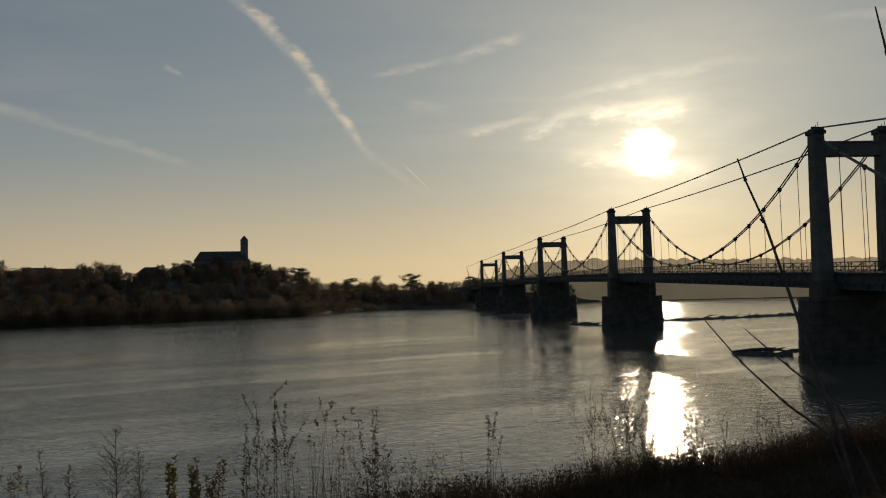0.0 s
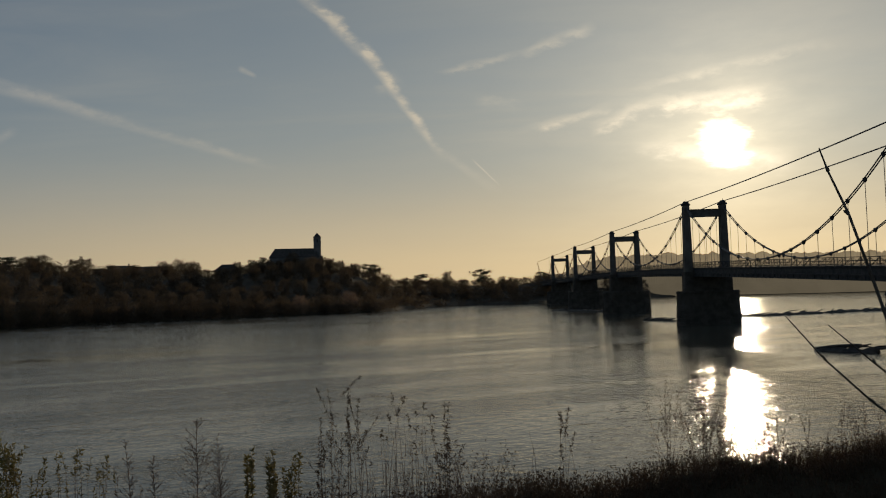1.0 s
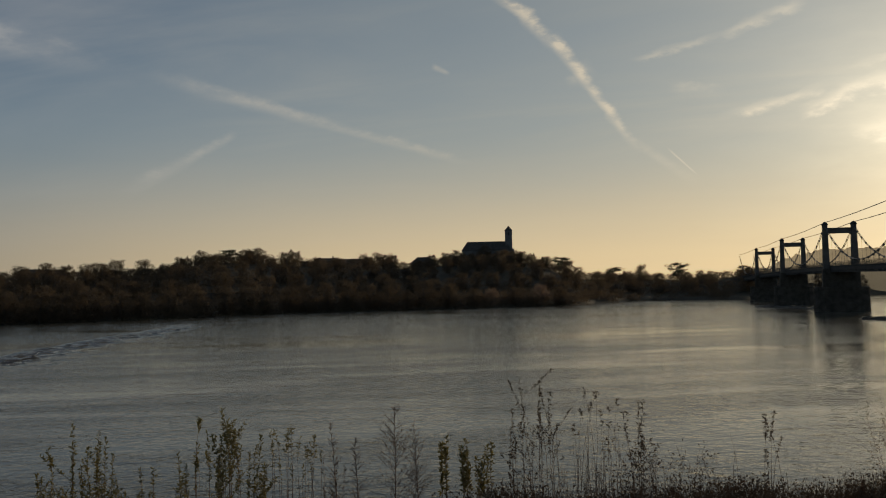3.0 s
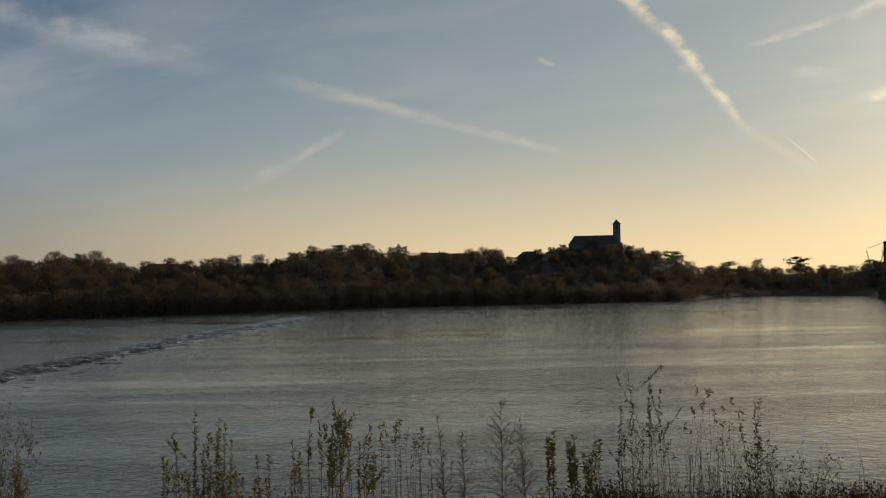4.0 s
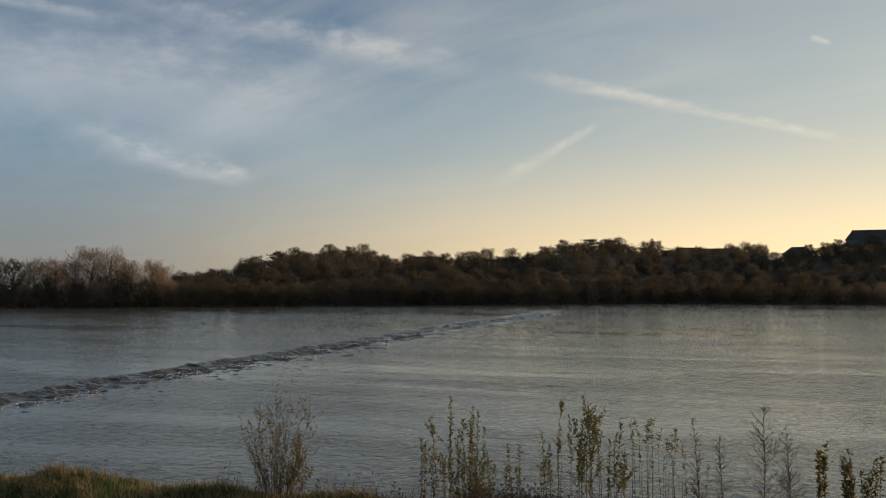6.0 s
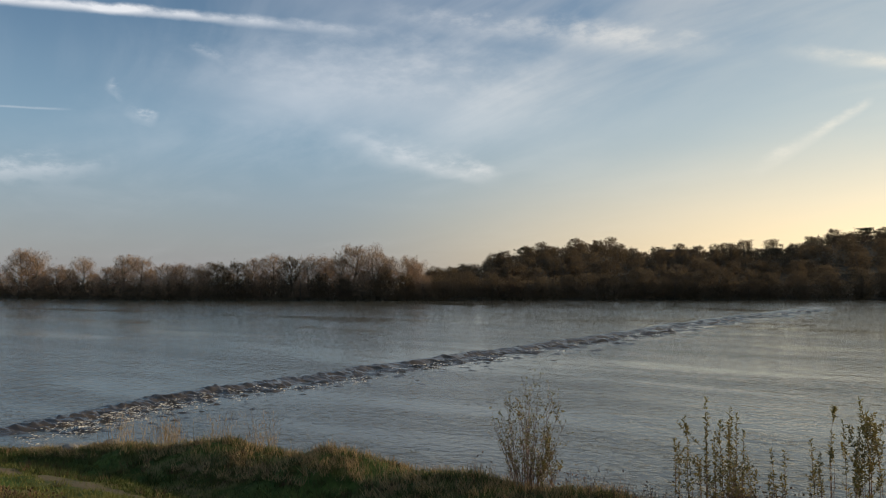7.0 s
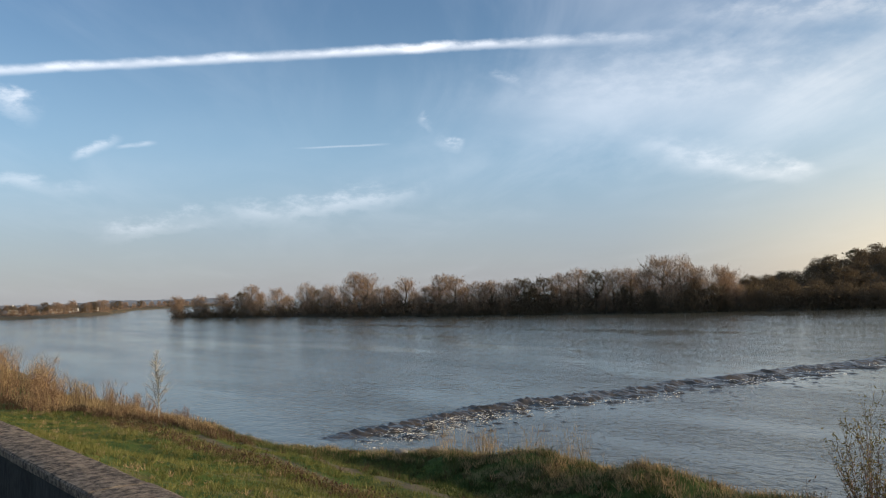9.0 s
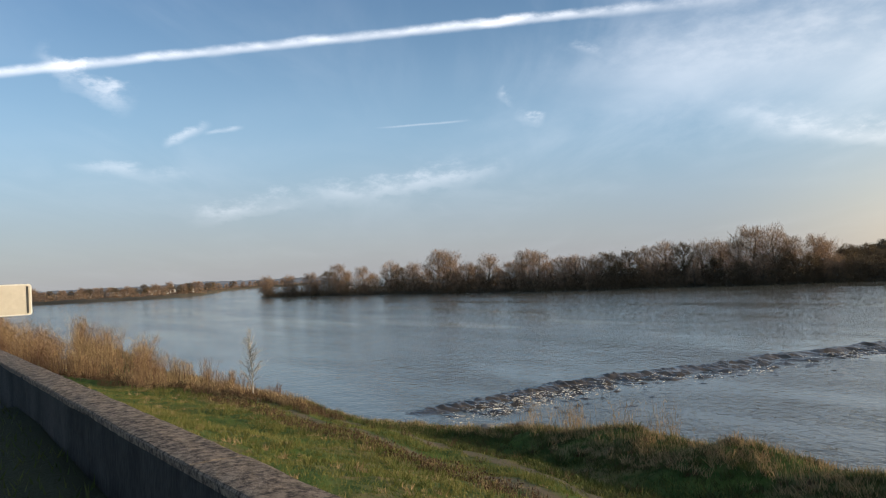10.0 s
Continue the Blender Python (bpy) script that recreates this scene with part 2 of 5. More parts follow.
def water_material(name, deep, rough, bump, streaky):
    ma = bpy.data.materials.new(name)
    ma.use_nodes = True
    k = Net(ma.node_tree)
    pos = k.n("ShaderNodeTexCoord").outputs["Object"]
    def along(stretch):
        """Coordinates drawn out along the current."""
        return k.n("ShaderNodeMapping", {"Vector": pos, "Scale": (stretch, 1, 1), "Rotation": (0, 0, radians(27.2))}, vector_type="TEXTURE").outputs[0]
    ripple = k.noise(along(1.15), 1.5, 3, 0.55, 0.3)
    swell = k.noise(along(1.2), 0.42, 2, 0.5, 0.4)
    gust = k.noise(along(4.0), 0.12, 2, 0.5, 0.6)
    slick = k.noise(along(9.0), 0.045, 4, 0.55, 0.9)
    calm = k.m("MULTIPLY", k.m("ADD", k.step(slick, 0.36, 0.62), k.step(gust, 0.38, 0.62)), 0.5)
    hgt = k.m("ADD", k.m("ADD", k.m("MULTIPLY", ripple, 0.72), k.m("MULTIPLY", k.noise(along(1.3), 4.2, 2, 0.5, 0.2), 0.22)), k.m("ADD", k.m("MULTIPLY", swell, 0.75), k.m("MULTIPLY", gust, 0.3)))
    bmp = k.n("ShaderNodeBump", {"Height": hgt, "Strength": k.m("MULTIPLY", k.m("ADD", 1.0 - streaky, k.m("MULTIPLY", calm, streaky)), bump), "Distance": 0.15})
    c = k.mix(k.noise(pos, 0.06, 4, 0.6), deep, tuple(v * 1.5 for v in deep))
    bs = k.n("ShaderNodeBsdfPrincipled", {"Base Color": c, "Roughness": k.m("ADD", rough, k.m("MULTIPLY", calm, 0.03)),
                                          "IOR": 1.33, "Specular IOR Level": 0.5, "Normal": bmp.outputs[0]})
    k.n("ShaderNodeOutputMaterial", {"Surface": bs.outputs[0]})
    return ma


M_WATER = water_material("river_water", (0.098, 0.090, 0.066), 0.09, 1.0, 0.85)
M_RAPID = water_material("broken_water", (0.075, 0.058, 0.040), 0.12, 1.0, 0.2)


WALL_AZ = 117.2
SKEW = math.tan(radians(5.3))                       # the wall turns away from the bank by this much


def ground_material():
    """Grass with dry patches and two bare wheel ruts along the track."""
    ma = bpy.data.materials.new("bank_grass")
    ma.use_nodes = True
    k = Net(ma.node_tree)
    pos = k.n("ShaderNodeTexCoord").outputs["Object"]
    xyz = k.n("ShaderNodeSeparateXYZ", {0: pos})
    big = k.noise(pos, 0.22, 5, 0.6)
    mid = k.noise(pos, 1.6, 5, 0.62)
    small = k.noise(pos, 14.0, 4, 0.7)
    grass = k.mix(k.step(mid, 0.3, 0.7), (0.035, 0.070, 0.012), (0.10, 0.15, 0.03))
    dry = k.mix(small, (0.14, 0.095, 0.045), (0.30, 0.22, 0.11))
    c = k.mix(k.m("MULTIPLY", k.step(big, 0.48, 0.66), k.step(mid, 0.35, 0.6)), grass, dry)
    line = k.m("SUBTRACT", xyz.outputs[1], k.m("ADD", 11.15, k.m("MULTIPLY", xyz.outputs[0], -0.03)))
    line = k.m("ADD", line, k.m("MULTIPLY", k.m("SUBTRACT", mid, 0.5), 0.9))
    rut = k.step(k.m("ABSOLUTE", k.m("SUBTRACT", k.m("ABSOLUTE", line), 1.15)), 0.60, 0.2)
    dirt = k.mix(small, (0.11, 0.082, 0.056), (0.22, 0.17, 0.12))
    c = k.mix(k.m("MULTIPLY", rut, k.m("MULTIPLY", k.step(mid, 0.25, 0.5), 0.85)), c, dirt)
    rough = k.m("MULTIPLY", k.step(xyz.outputs[0], -6.0, 6.0), 0.9)          # brown rough ground downstream
    c = k.mix(rough, c, k.mix(small, (0.045, 0.032, 0.018), (0.13, 0.085, 0.05)))
    lane_shade = k.step(k.m("SUBTRACT", xyz.outputs[1], k.m("MULTIPLY", xyz.outputs[0], SKEW)), 1.95, 1.55)      # ground behind the wall darkened to paint in its shade
    c = k.mix(lane_shade, c, k.mix(small, (0.018, 0.024, 0.010), (0.055, 0.060, 0.028)))
    mud = k.step(xyz.outputs[2], 0.75, 0.15)
    c = k.mix(mud, c, k.mix(small, (0.10, 0.085, 0.065), (0.22, 0.19, 0.15)))
    bmp = k.n("ShaderNodeBump", {"Height": k.m("ADD", small, mid), "Strength": 0.9, "Distance": 0.06})
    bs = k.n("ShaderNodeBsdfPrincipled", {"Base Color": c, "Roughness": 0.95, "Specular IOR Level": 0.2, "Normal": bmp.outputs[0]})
    k.n("ShaderNodeOutputMaterial", {"Surface": bs.outputs[0]})
    return ma


M_GROUND = ground_material()

# ---- mesh helpers ----


class Buf:
    """Vertices and faces of one mesh."""

    def __init__(self):
        self.v, self.f = [], []

    def face(self, *pts):
        i = len(self.v)
        self.v += [tuple(p) for p in pts]
        self.f.append(tuple(range(i, i + len(pts))))

    def tube(self, pts, radii, sides=6, cap=True):
        pts = [Vector(p) for p in pts]
        base = len(self.v)
        for i, p in enumerate(pts):
            d = (pts[min(i + 1, len(pts) - 1)] - pts[max(i - 1, 0)]).normalized()
            a = d.orthogonal().normalized() if i == 0 else (a - d * a.dot(d)).normalized()
            b = d.cross(a)
            r = radii[i] if hasattr(radii, "__len__") else radii
            for j in range(sides):
                q = 2 * math.pi * j / sides
                self.v.append(tuple(p + (a * math.cos(q) + b * math.sin(q)) * r))
        for i in range(len(pts) - 1):
            for j in range(sides):
                k = (j + 1) % sides
                self.f.append((base + i * sides + j, base + i * sides + k, base + (i + 1) * sides + k, base + (i + 1) * sides + j))
        if cap:
            self.f.append(tuple(base + j for j in range(sides))[::-1])
            self.f.append(tuple(base + (len(pts) - 1) * sides + j for j in range(sides)))

    def box(self, c, size, m=None, bevel=0.0, taper=1.0):
        """Box with chamfered upright edges, narrowed at the top by taper."""
        sx, sy, sz = (v / 2 for v in size)
        b = min(bevel, sx * 0.8, sy * 0.8)
        ring = [(sx - b, -sy), (sx, -sy + b), (sx, sy - b), (sx - b, sy), (-sx + b, sy), (-sx, sy - b), (-sx, -sy + b), (-sx + b, -sy)] if b > 0 else \
            [(sx, -sy), (sx, sy), (-sx, sy), (-sx, -sy)]
        self.prism(ring, -sz, sz, Matrix.Translation(c) if m is None else m @ Matrix.Translation(c), taper)

    def prism(self, ring, z0, z1, m=Matrix(), taper=1.0):
        base, k = len(self.v), len(ring)
        for z, s in ((z0, 1.0), (z1, taper)):
            self.v += [tuple(m @ Vector((x * s, y * s, z))) for x, y in ring]
        self.f.append(tuple(range(base, base + k))[::-1])
        self.f.append(tuple(range(base + k, base + 2 * k)))
        for j in range(k):
            n = (j + 1) % k
            self.f.append((base + j, base + n, base + k + n, base + k + j))

    def leaf(self, p, d, side, length, width):
        """A pointed leaf of two triangles, folded along its rib."""
        d, side = Vector(d), Vector(side)
        p = Vector(p)
        mid = p + d * length * 0.45
        fold = d.cross(side) * width * 0.25
        i = len(self.v)
        self.v += [tuple(p), tuple(mid + side * width / 2 + fold), tuple(p + d * length), tuple(mid - side * width / 2 + fold)]
        self.f += [(i, i + 1, i + 2), (i, i + 2, i + 3)]

    def sliver(self, p, d, side, length, width):
        p, d, side = Vector(p), Vector(d), Vector(side)
        self.face(p - side * width / 2, p + side * width / 2, p + d * length)

    def mesh(self, name, mat, smooth_faces=False):
        me = bpy.data.meshes.new(name)
        me.from_pydata(self.v, [], self.f)
        me.materials.append(mat)
        if smooth_faces:
            me.polygons.foreach_set("use_smooth", [True] * len(me.polygons))
        me.update()
        return me


def part(name, buf, mat, parent=None, label="", shade=False):
    ob = new(name, buf if isinstance(buf, bpy.types.Mesh) else buf.mesh(name, mat, shade))
    ob.parent = parent
    return tagged(ob, label) if label else ob


def thing(name, m=Matrix(), label="", category="", group="", kind=""):
    ob = new(name)
    ob.empty_display_size = 0.2
    ob.matrix_world = m
    return tagged(ob, label, category, group, kind)


def rnd(a, b):
    return random.uniform(a, b)


def rdir(upness=0.0):
    v = Vector((random.gauss(0, 1), random.gauss(0, 1), random.gauss(0, 1) + upness))
    return v.normalized()


# ---- near bank: frame along the flood wall (s upstream, n towards the river) ----
BANK = pose(0, 0, 0, 0, 0, WALL_AZ - 90)          # local x = -s, local y = n


def at(s, n, z=0.0):
    return BANK @ Vector((-s, n, z))


def bank_height(s, n):
    """Height of the ground of the near bank over the water."""
    nw = s * SKEW + n                                   # from the wall's own line
    if nw < 1.75:
        return 5.83 + 0.02 * noise.noise((s * 0.8, n * 0.8, 3))
    n = nw + (n - nw) * smooth(4, 13, n)
    k = n * 17.0 / (17.0 - min(3.2, max(0.0, s - 42) * 0.12) - min(7.0, max(0.0, s - 100) * 0.05))
    down = lerp_table(k, [(1.7, 5.6), (4, 4.6), (9, 2.95), (13, 1.75), (15.6, 1.08), (17.5, 1.72), (18.7, 1.95), (19.6, 1.7), (20.6, 0.9), (22.5, -0.4), (27, -1.8), (60, -3)])
    beach = lerp_table(k, [(1.7, 5.4), (6, 3.0), (12, 1.5), (16.5, 0.05), (20, -1.2), (60, -3)])
    b = smooth(14, 44, s)
    z = down * (1 - b) + beach * b
    lump = noise.noise((s * 0.22, n * 0.35, 0.0)) * 0.26 + noise.noise((s * 0.75, n * 0.75, 5.0)) * 0.16 + noise.noise((s * 2.1, n * 2.1, 8.0)) * 0.06
    crest = math.exp(-((k - 18.6) / 2.0) ** 2) * (1 - b)
    return z + lump * smooth(1.4, 4, n) + crest * (0.12 + 0.40 * noise.noise((s * 0.35, 2.0, 7.0)))


def build_ground():
    ss = [-1500, -700, -300, -160, -100] + list(np.arange(-70, -36, 2.0)) + list(np.arange(-36, 56, 0.5)) + list(np.arange(56, 160, 3.0)) + [170, 200, 240, 290, 350, 420, 500]
    ns = [-1500, -500, -150, -50, -15, -6, -2, 0.5, 1.25, 1.45] + list(np.arange(1.8, 27, 0.4)) + [30, 36, 45, 60]
    b = Buf()
    for s in ss:
        for n in ns:
            b.v.append((-s, n, bank_height(s, n)))
    k = len(ns)
    for i in range(len(ss) - 1):
        for j in range(k - 1):
            b.f.append((i * k + j, i * k + j + 1, (i + 1) * k + j + 1, (i + 1) * k + j))
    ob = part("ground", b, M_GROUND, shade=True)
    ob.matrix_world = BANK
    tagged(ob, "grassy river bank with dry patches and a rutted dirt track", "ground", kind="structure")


build_ground()

# river
wb = Buf()
for x0 in range(-3000, 3001, 500):
    for y0 in range(-3000, 3001, 500):
        wb.v.append((x0, y0, 0.0))
for i in range(12):
    for j in range(12):
        wb.f.append((i * 13 + j, (i + 1) * 13 + j, (i + 1) * 13 + j + 1, i * 13 + j + 1))
tagged(part("water", wb, M_WATER), "broad muddy river with small wind ripples", "river", kind="structure")


# ---- submerged weir with broken water ----
WEIR = [(-42.5, -0.5), (-47, 5), (-52, 12.5), (-58.5, 27), (-64.5, 40), (-74.5, 63), (-93, 101), (-115, 153), (-138, 194)]


def weir_at(u):
    u = min(max(u, 0.0), len(WEIR) - 1.001)
    i = int(u)
    p = [Vector(WEIR[min(max(i + k, 0), len(WEIR) - 1)]) for k in (-1, 0, 1, 2)]
    t = u - i
    q = 0.5 * ((2 * p[1]) + (p[2] - p[0]) * t + (2 * p[0] - 5 * p[1] + 4 * p[2] - p[3]) * t * t + (3 * p[1] - p[0] - 3 * p[2] + p[3]) * t ** 3)
    return q


def build_weir():
    """A smooth lip, a short dark slope with foam at its foot, and standing waves that die out downstream."""
    b, foam = Buf(), Buf()
    rows, cols, end = 1150, 34, len(WEIR) - 1.01
    for i in range(rows + 1):
        u = end * (i / rows) ** 1.2
        p, q = weir_at(u), weir_at(u + 0.02)
        d = (q - p).normalized()
        side = Vector((d.y, -d.x))                       # downstream
        far = p.length
        wide = 0.75 + 0.008 * far
        fade = smooth(end, end - 1.6, u) * smooth(-0.1, 0.6, u)
        p = p + side * (1.3 * noise.noise((p.x * 0.10, p.y * 0.10, 9.0)) + 0.5 * noise.noise((p.x * 0.45, p.y * 0.45, 2.0)))
        for j in range(cols):
            c = -2.2 + 14.2 * (j / (cols - 1)) ** 1.55     # across the current, in units of wide
            x = p + side * c * wide
            a, e = x.dot(d), x.dot(side)
            warp = 1.6 * noise.noise((x.x * 0.5, x.y * 0.5, 3.0))
            wave = noise.noise((a * 0.55 + warp, e * 1.4 + warp, 1.0)) * 0.6 + noise.noise((x.x * 2.3, x.y * 2.3, 4.0)) * 0.5
            lip = math.exp(-((c + 0.4) / 0.9) ** 2)
            churn = math.exp(-((c - 1.5) / 1.3) ** 2)
            tail = smooth(2.0, 3.6, c) * smooth(12.0, 3.6, c)
            z = -0.05 + fade * (0.28 * lip * (1 + 0.8 * wave) + 0.48 * churn * wave + 0.26 * tail * (wave - 0.08) + 0.05 * churn)
            if j in (0, cols - 1):
                z = -0.12
            b.v.append((x.x, x.y, z))
            if fade > 0.08 and 0.7 < c < 3.0 and wave > 0.05 and random.random() < 0.46 * fade * (0.5 + noise.noise((a * 0.16, e * 0.3, 12.0)) * 1.4):
                for _ in range(random.randint(2, 5)):
                    r = rnd(0.010, 0.034) * (1 + far * 0.006)
                    f = Vector((x.x + rnd(-.5, .5), x.y + rnd(-.5, .5), max(0.0, z) + rnd(-.01, .03)))
                    fx, fy = d * rnd(1.6, 4.5), side * rnd(.4, .9)
                    ring = [f + Vector((fx.x * math.cos(g) + fy.x * math.sin(g), fx.y * math.cos(g) + fy.y * math.sin(g), rnd(-.5, .1))) * r * rnd(.7, 1.2) for g in np.arange(0, 6.2, 1.26)]
                    top = f + Vector((0, 0, r * rnd(0.2, 0.6)))
                    for k in range(len(ring)):
                        foam.face(ring[k], ring[(k + 1) % len(ring)], top)
    for i in range(rows):
        for j in range(cols - 1):
            b.f.append((i * cols + j, (i + 1) * cols + j, (i + 1) * cols + j + 1, i * cols + j + 1))
    tagged(part("rapids", b, M_RAPID, shade=True), "line of broken brown water over a sunken weir", "rapids", kind="stuff")
    tagged(part("foam", foam, M_FOAM), "white foam along the line of broken water", "foam", kind="stuff")


build_weir()


def rock_buf(r, seed):
    bm = bmesh.new()
    bmesh.ops.create_icosphere(bm, subdivisions=2, radius=r)
    for vv in bm.verts:
        k = 1 + 0.35 * noise.noise(vv.co / r * 1.3 + Vector((seed * 7.1, 0, 0)))
        vv.co = Vector((vv.co.x * k * 1.3, vv.co.y * k, vv.co.z * k * 0.65))
    me = bpy.data.meshes.new("rock")
    bm.to_mesh(me)
    bm.free()
    me.materials.append(M_ROCK)
    return me


ROCKS = [rock_buf(0.3, i) for i in range(5)]
for i in range(46):
    s, n = rnd(27, 47), rnd(15.6, 18.4)
    n += (47 - s) * 0.13
    z = bank_height(s, n)
    if z < -0.25:
        continue
    ob = new("rock", ROCKS[i % 5])
    sc = rnd(0.4, 1.2)
    ob.matrix_world = Matrix.Translation(at(s, n, z + 0.02)) @ pose(0, 0, 0, rnd(-10, 10), rnd(-10, 10), rnd(0, 360)) @ Matrix.Scale(sc, 4)
    tagged(ob, "pale weathered rock at the water's edge", "rock", group="shore rocks")


# ---- flood wall ----
def build_wall():
    wall = thing("flood_wall", pose(0, 0, 0, 0, 0, 32.5), "low old flood wall with a worn concrete coping", "wall", kind="structure")
    b = Buf()
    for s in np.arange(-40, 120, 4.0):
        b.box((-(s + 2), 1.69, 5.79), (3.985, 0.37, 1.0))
    part("wall_body", b, M_WALL, wall, "wall render coloured dark for its shaded face")
    # coping with an uneven rounded edge, in cast lengths
    for s in np.arange(-20, 90, 5.0):
        c = Buf()
        xs = np.arange(s, s + 4.99, 0.16 if s < 30 else 0.6)
        xs = list(xs) + [s + 4.985]
        prof = [(n_ + 0.0, z_ - 0.2) for n_, z_ in ((1.503, 6.47), (1.50, 6.518), (1.512, 6.533), (1.58, 6.538), (1.66, 6.54), (1.76, 6.535), (1.85, 6.532), (1.878, 6.518), (1.882, 6.44))]
        for x in xs:
            for n, z in prof:
                e = noise.noise((x * 1.7, n * 5, 2.0)) * 0.012 + noise.noise((x * 6, n * 14, 9.0)) * 0.006
                c.v.append((-x, n + e * 0.8, z + e * 0.6))
        k = len(prof)
        for i in range(len(xs) - 1):
            for j in range(k - 1):
                c.f.append((i * k + j, i * k + j + 1, (i + 1) * k + j + 1, (i + 1) * k + j))
        c.f += [tuple(range(k)), tuple(range((len(xs) - 1) * k, len(xs) * k))[::-1]]
        part("coping", c, M_WALLTOP, wall)


build_wall()


def rounded(wd, ht, r, k=5):
    pts = []
    for cx, cy, a0 in ((wd / 2 - r, ht / 2 - r, 0), (-wd / 2 + r, ht / 2 - r, 90), (-wd / 2 + r, -ht / 2 + r, 180), (wd / 2 - r, -ht / 2 + r, 270)):
        pts += [(cx + r * math.cos(radians(a0 + 90 * i / k)), cy + r * math.sin(radians(a0 + 90 * i / k))) for i in range(k + 1)]
    return pts


def build_sign():
    d = 10.5
    c = way(117.6) * d + Vector((0, 0, EYE - 0.085))
    m = look(c, (0, 0, c.z)) @ pose(0, 0, 0, 0, 180, 0)     # local z faces the camera
    sign = thing("road_sign", Matrix.Translation((c.x, c.y, 5.83)), "cream road sign with a pale rounded rim on posts", "sign")
    inv = sign.matrix_world.inverted() @ m
    wd, ht = 1.02, 0.36
    a = Buf(); a.prism(rounded(wd, ht, 0.035), -0.012, 0.012, inv); part("rim", a, M_SIGN_RIM, sign, "pale rounded rim")
    a = Buf(); a.prism(rounded(wd - 0.03, ht - 0.03, 0.025), 0.012, 0.016, inv); part("face", a, M_SIGN, sign, "cream sign face")
    a = Buf(); a.prism([(x + wd / 2 - 0.045, y) for x, y in rounded(0.022, ht - 0.05, 0.008)], 0.016, 0.020, inv); part("border_line", a, M_STEEL, sign, "dark upright border line")
    for x in (-0.42, -0.02):
        a = Buf(); a.box((x, 0, -0.03), (0.06, 0.40, 0.03), inv); part("bracket", a, M_GALV, sign)
        p = inv @ Vector((x, 0, -0.07))
        a = Buf(); a.tube([(p.x, p.y, -0.05), (p.x, p.y, p.z + 0.2)], 0.03, 10); part("post", a, M_GALV, sign, "galvanised post")


build_sign()

# ---- suspension bridge ----
B0, SPAN, LEGS = Vector((37.2, 79.36)), 75.18, 6.8
BU = Vector((-math.sin(radians(3.589)), math.cos(radians(3.589))))
BV = Vector((BU.y, -BU.x))
BRIDGE = Matrix(((BV.x, BU.x, 0, B0.x), (BV.y, BU.y, 0, B0.y), (0, 0, 1, 0), (0, 0, 0, 1)))   # local x across, y along


def deck_z(y):
    """Underside of the deck along the bridge."""
    k = y / SPAN
    ks, zs = [-1, 0, 1, 2, 3, 4, 5], [5.0, 7.6, 9.6, 10.7, 10.8, 10.4, 9.4]
    return 0.25 * lerp_table(k - 0.3, list(zip(ks, zs))) + 0.5 * lerp_table(k, list(zip(ks, zs))) + 0.25 * lerp_table(k + 0.3, list(zip(ks, zs)))


TOWER = 22.85
DEEP = 0.45                      # plate girders below the deck
XL, XR = 0.0, LEGS


def stadium(half_len, half_w, k=7):
    pts = [(half_len - half_w + half_w * math.cos(a), half_w * math.sin(a)) for a in np.linspace(-math.pi / 2, math.pi / 2, k)]
    return pts + [(-x, -y) for x, y in pts]


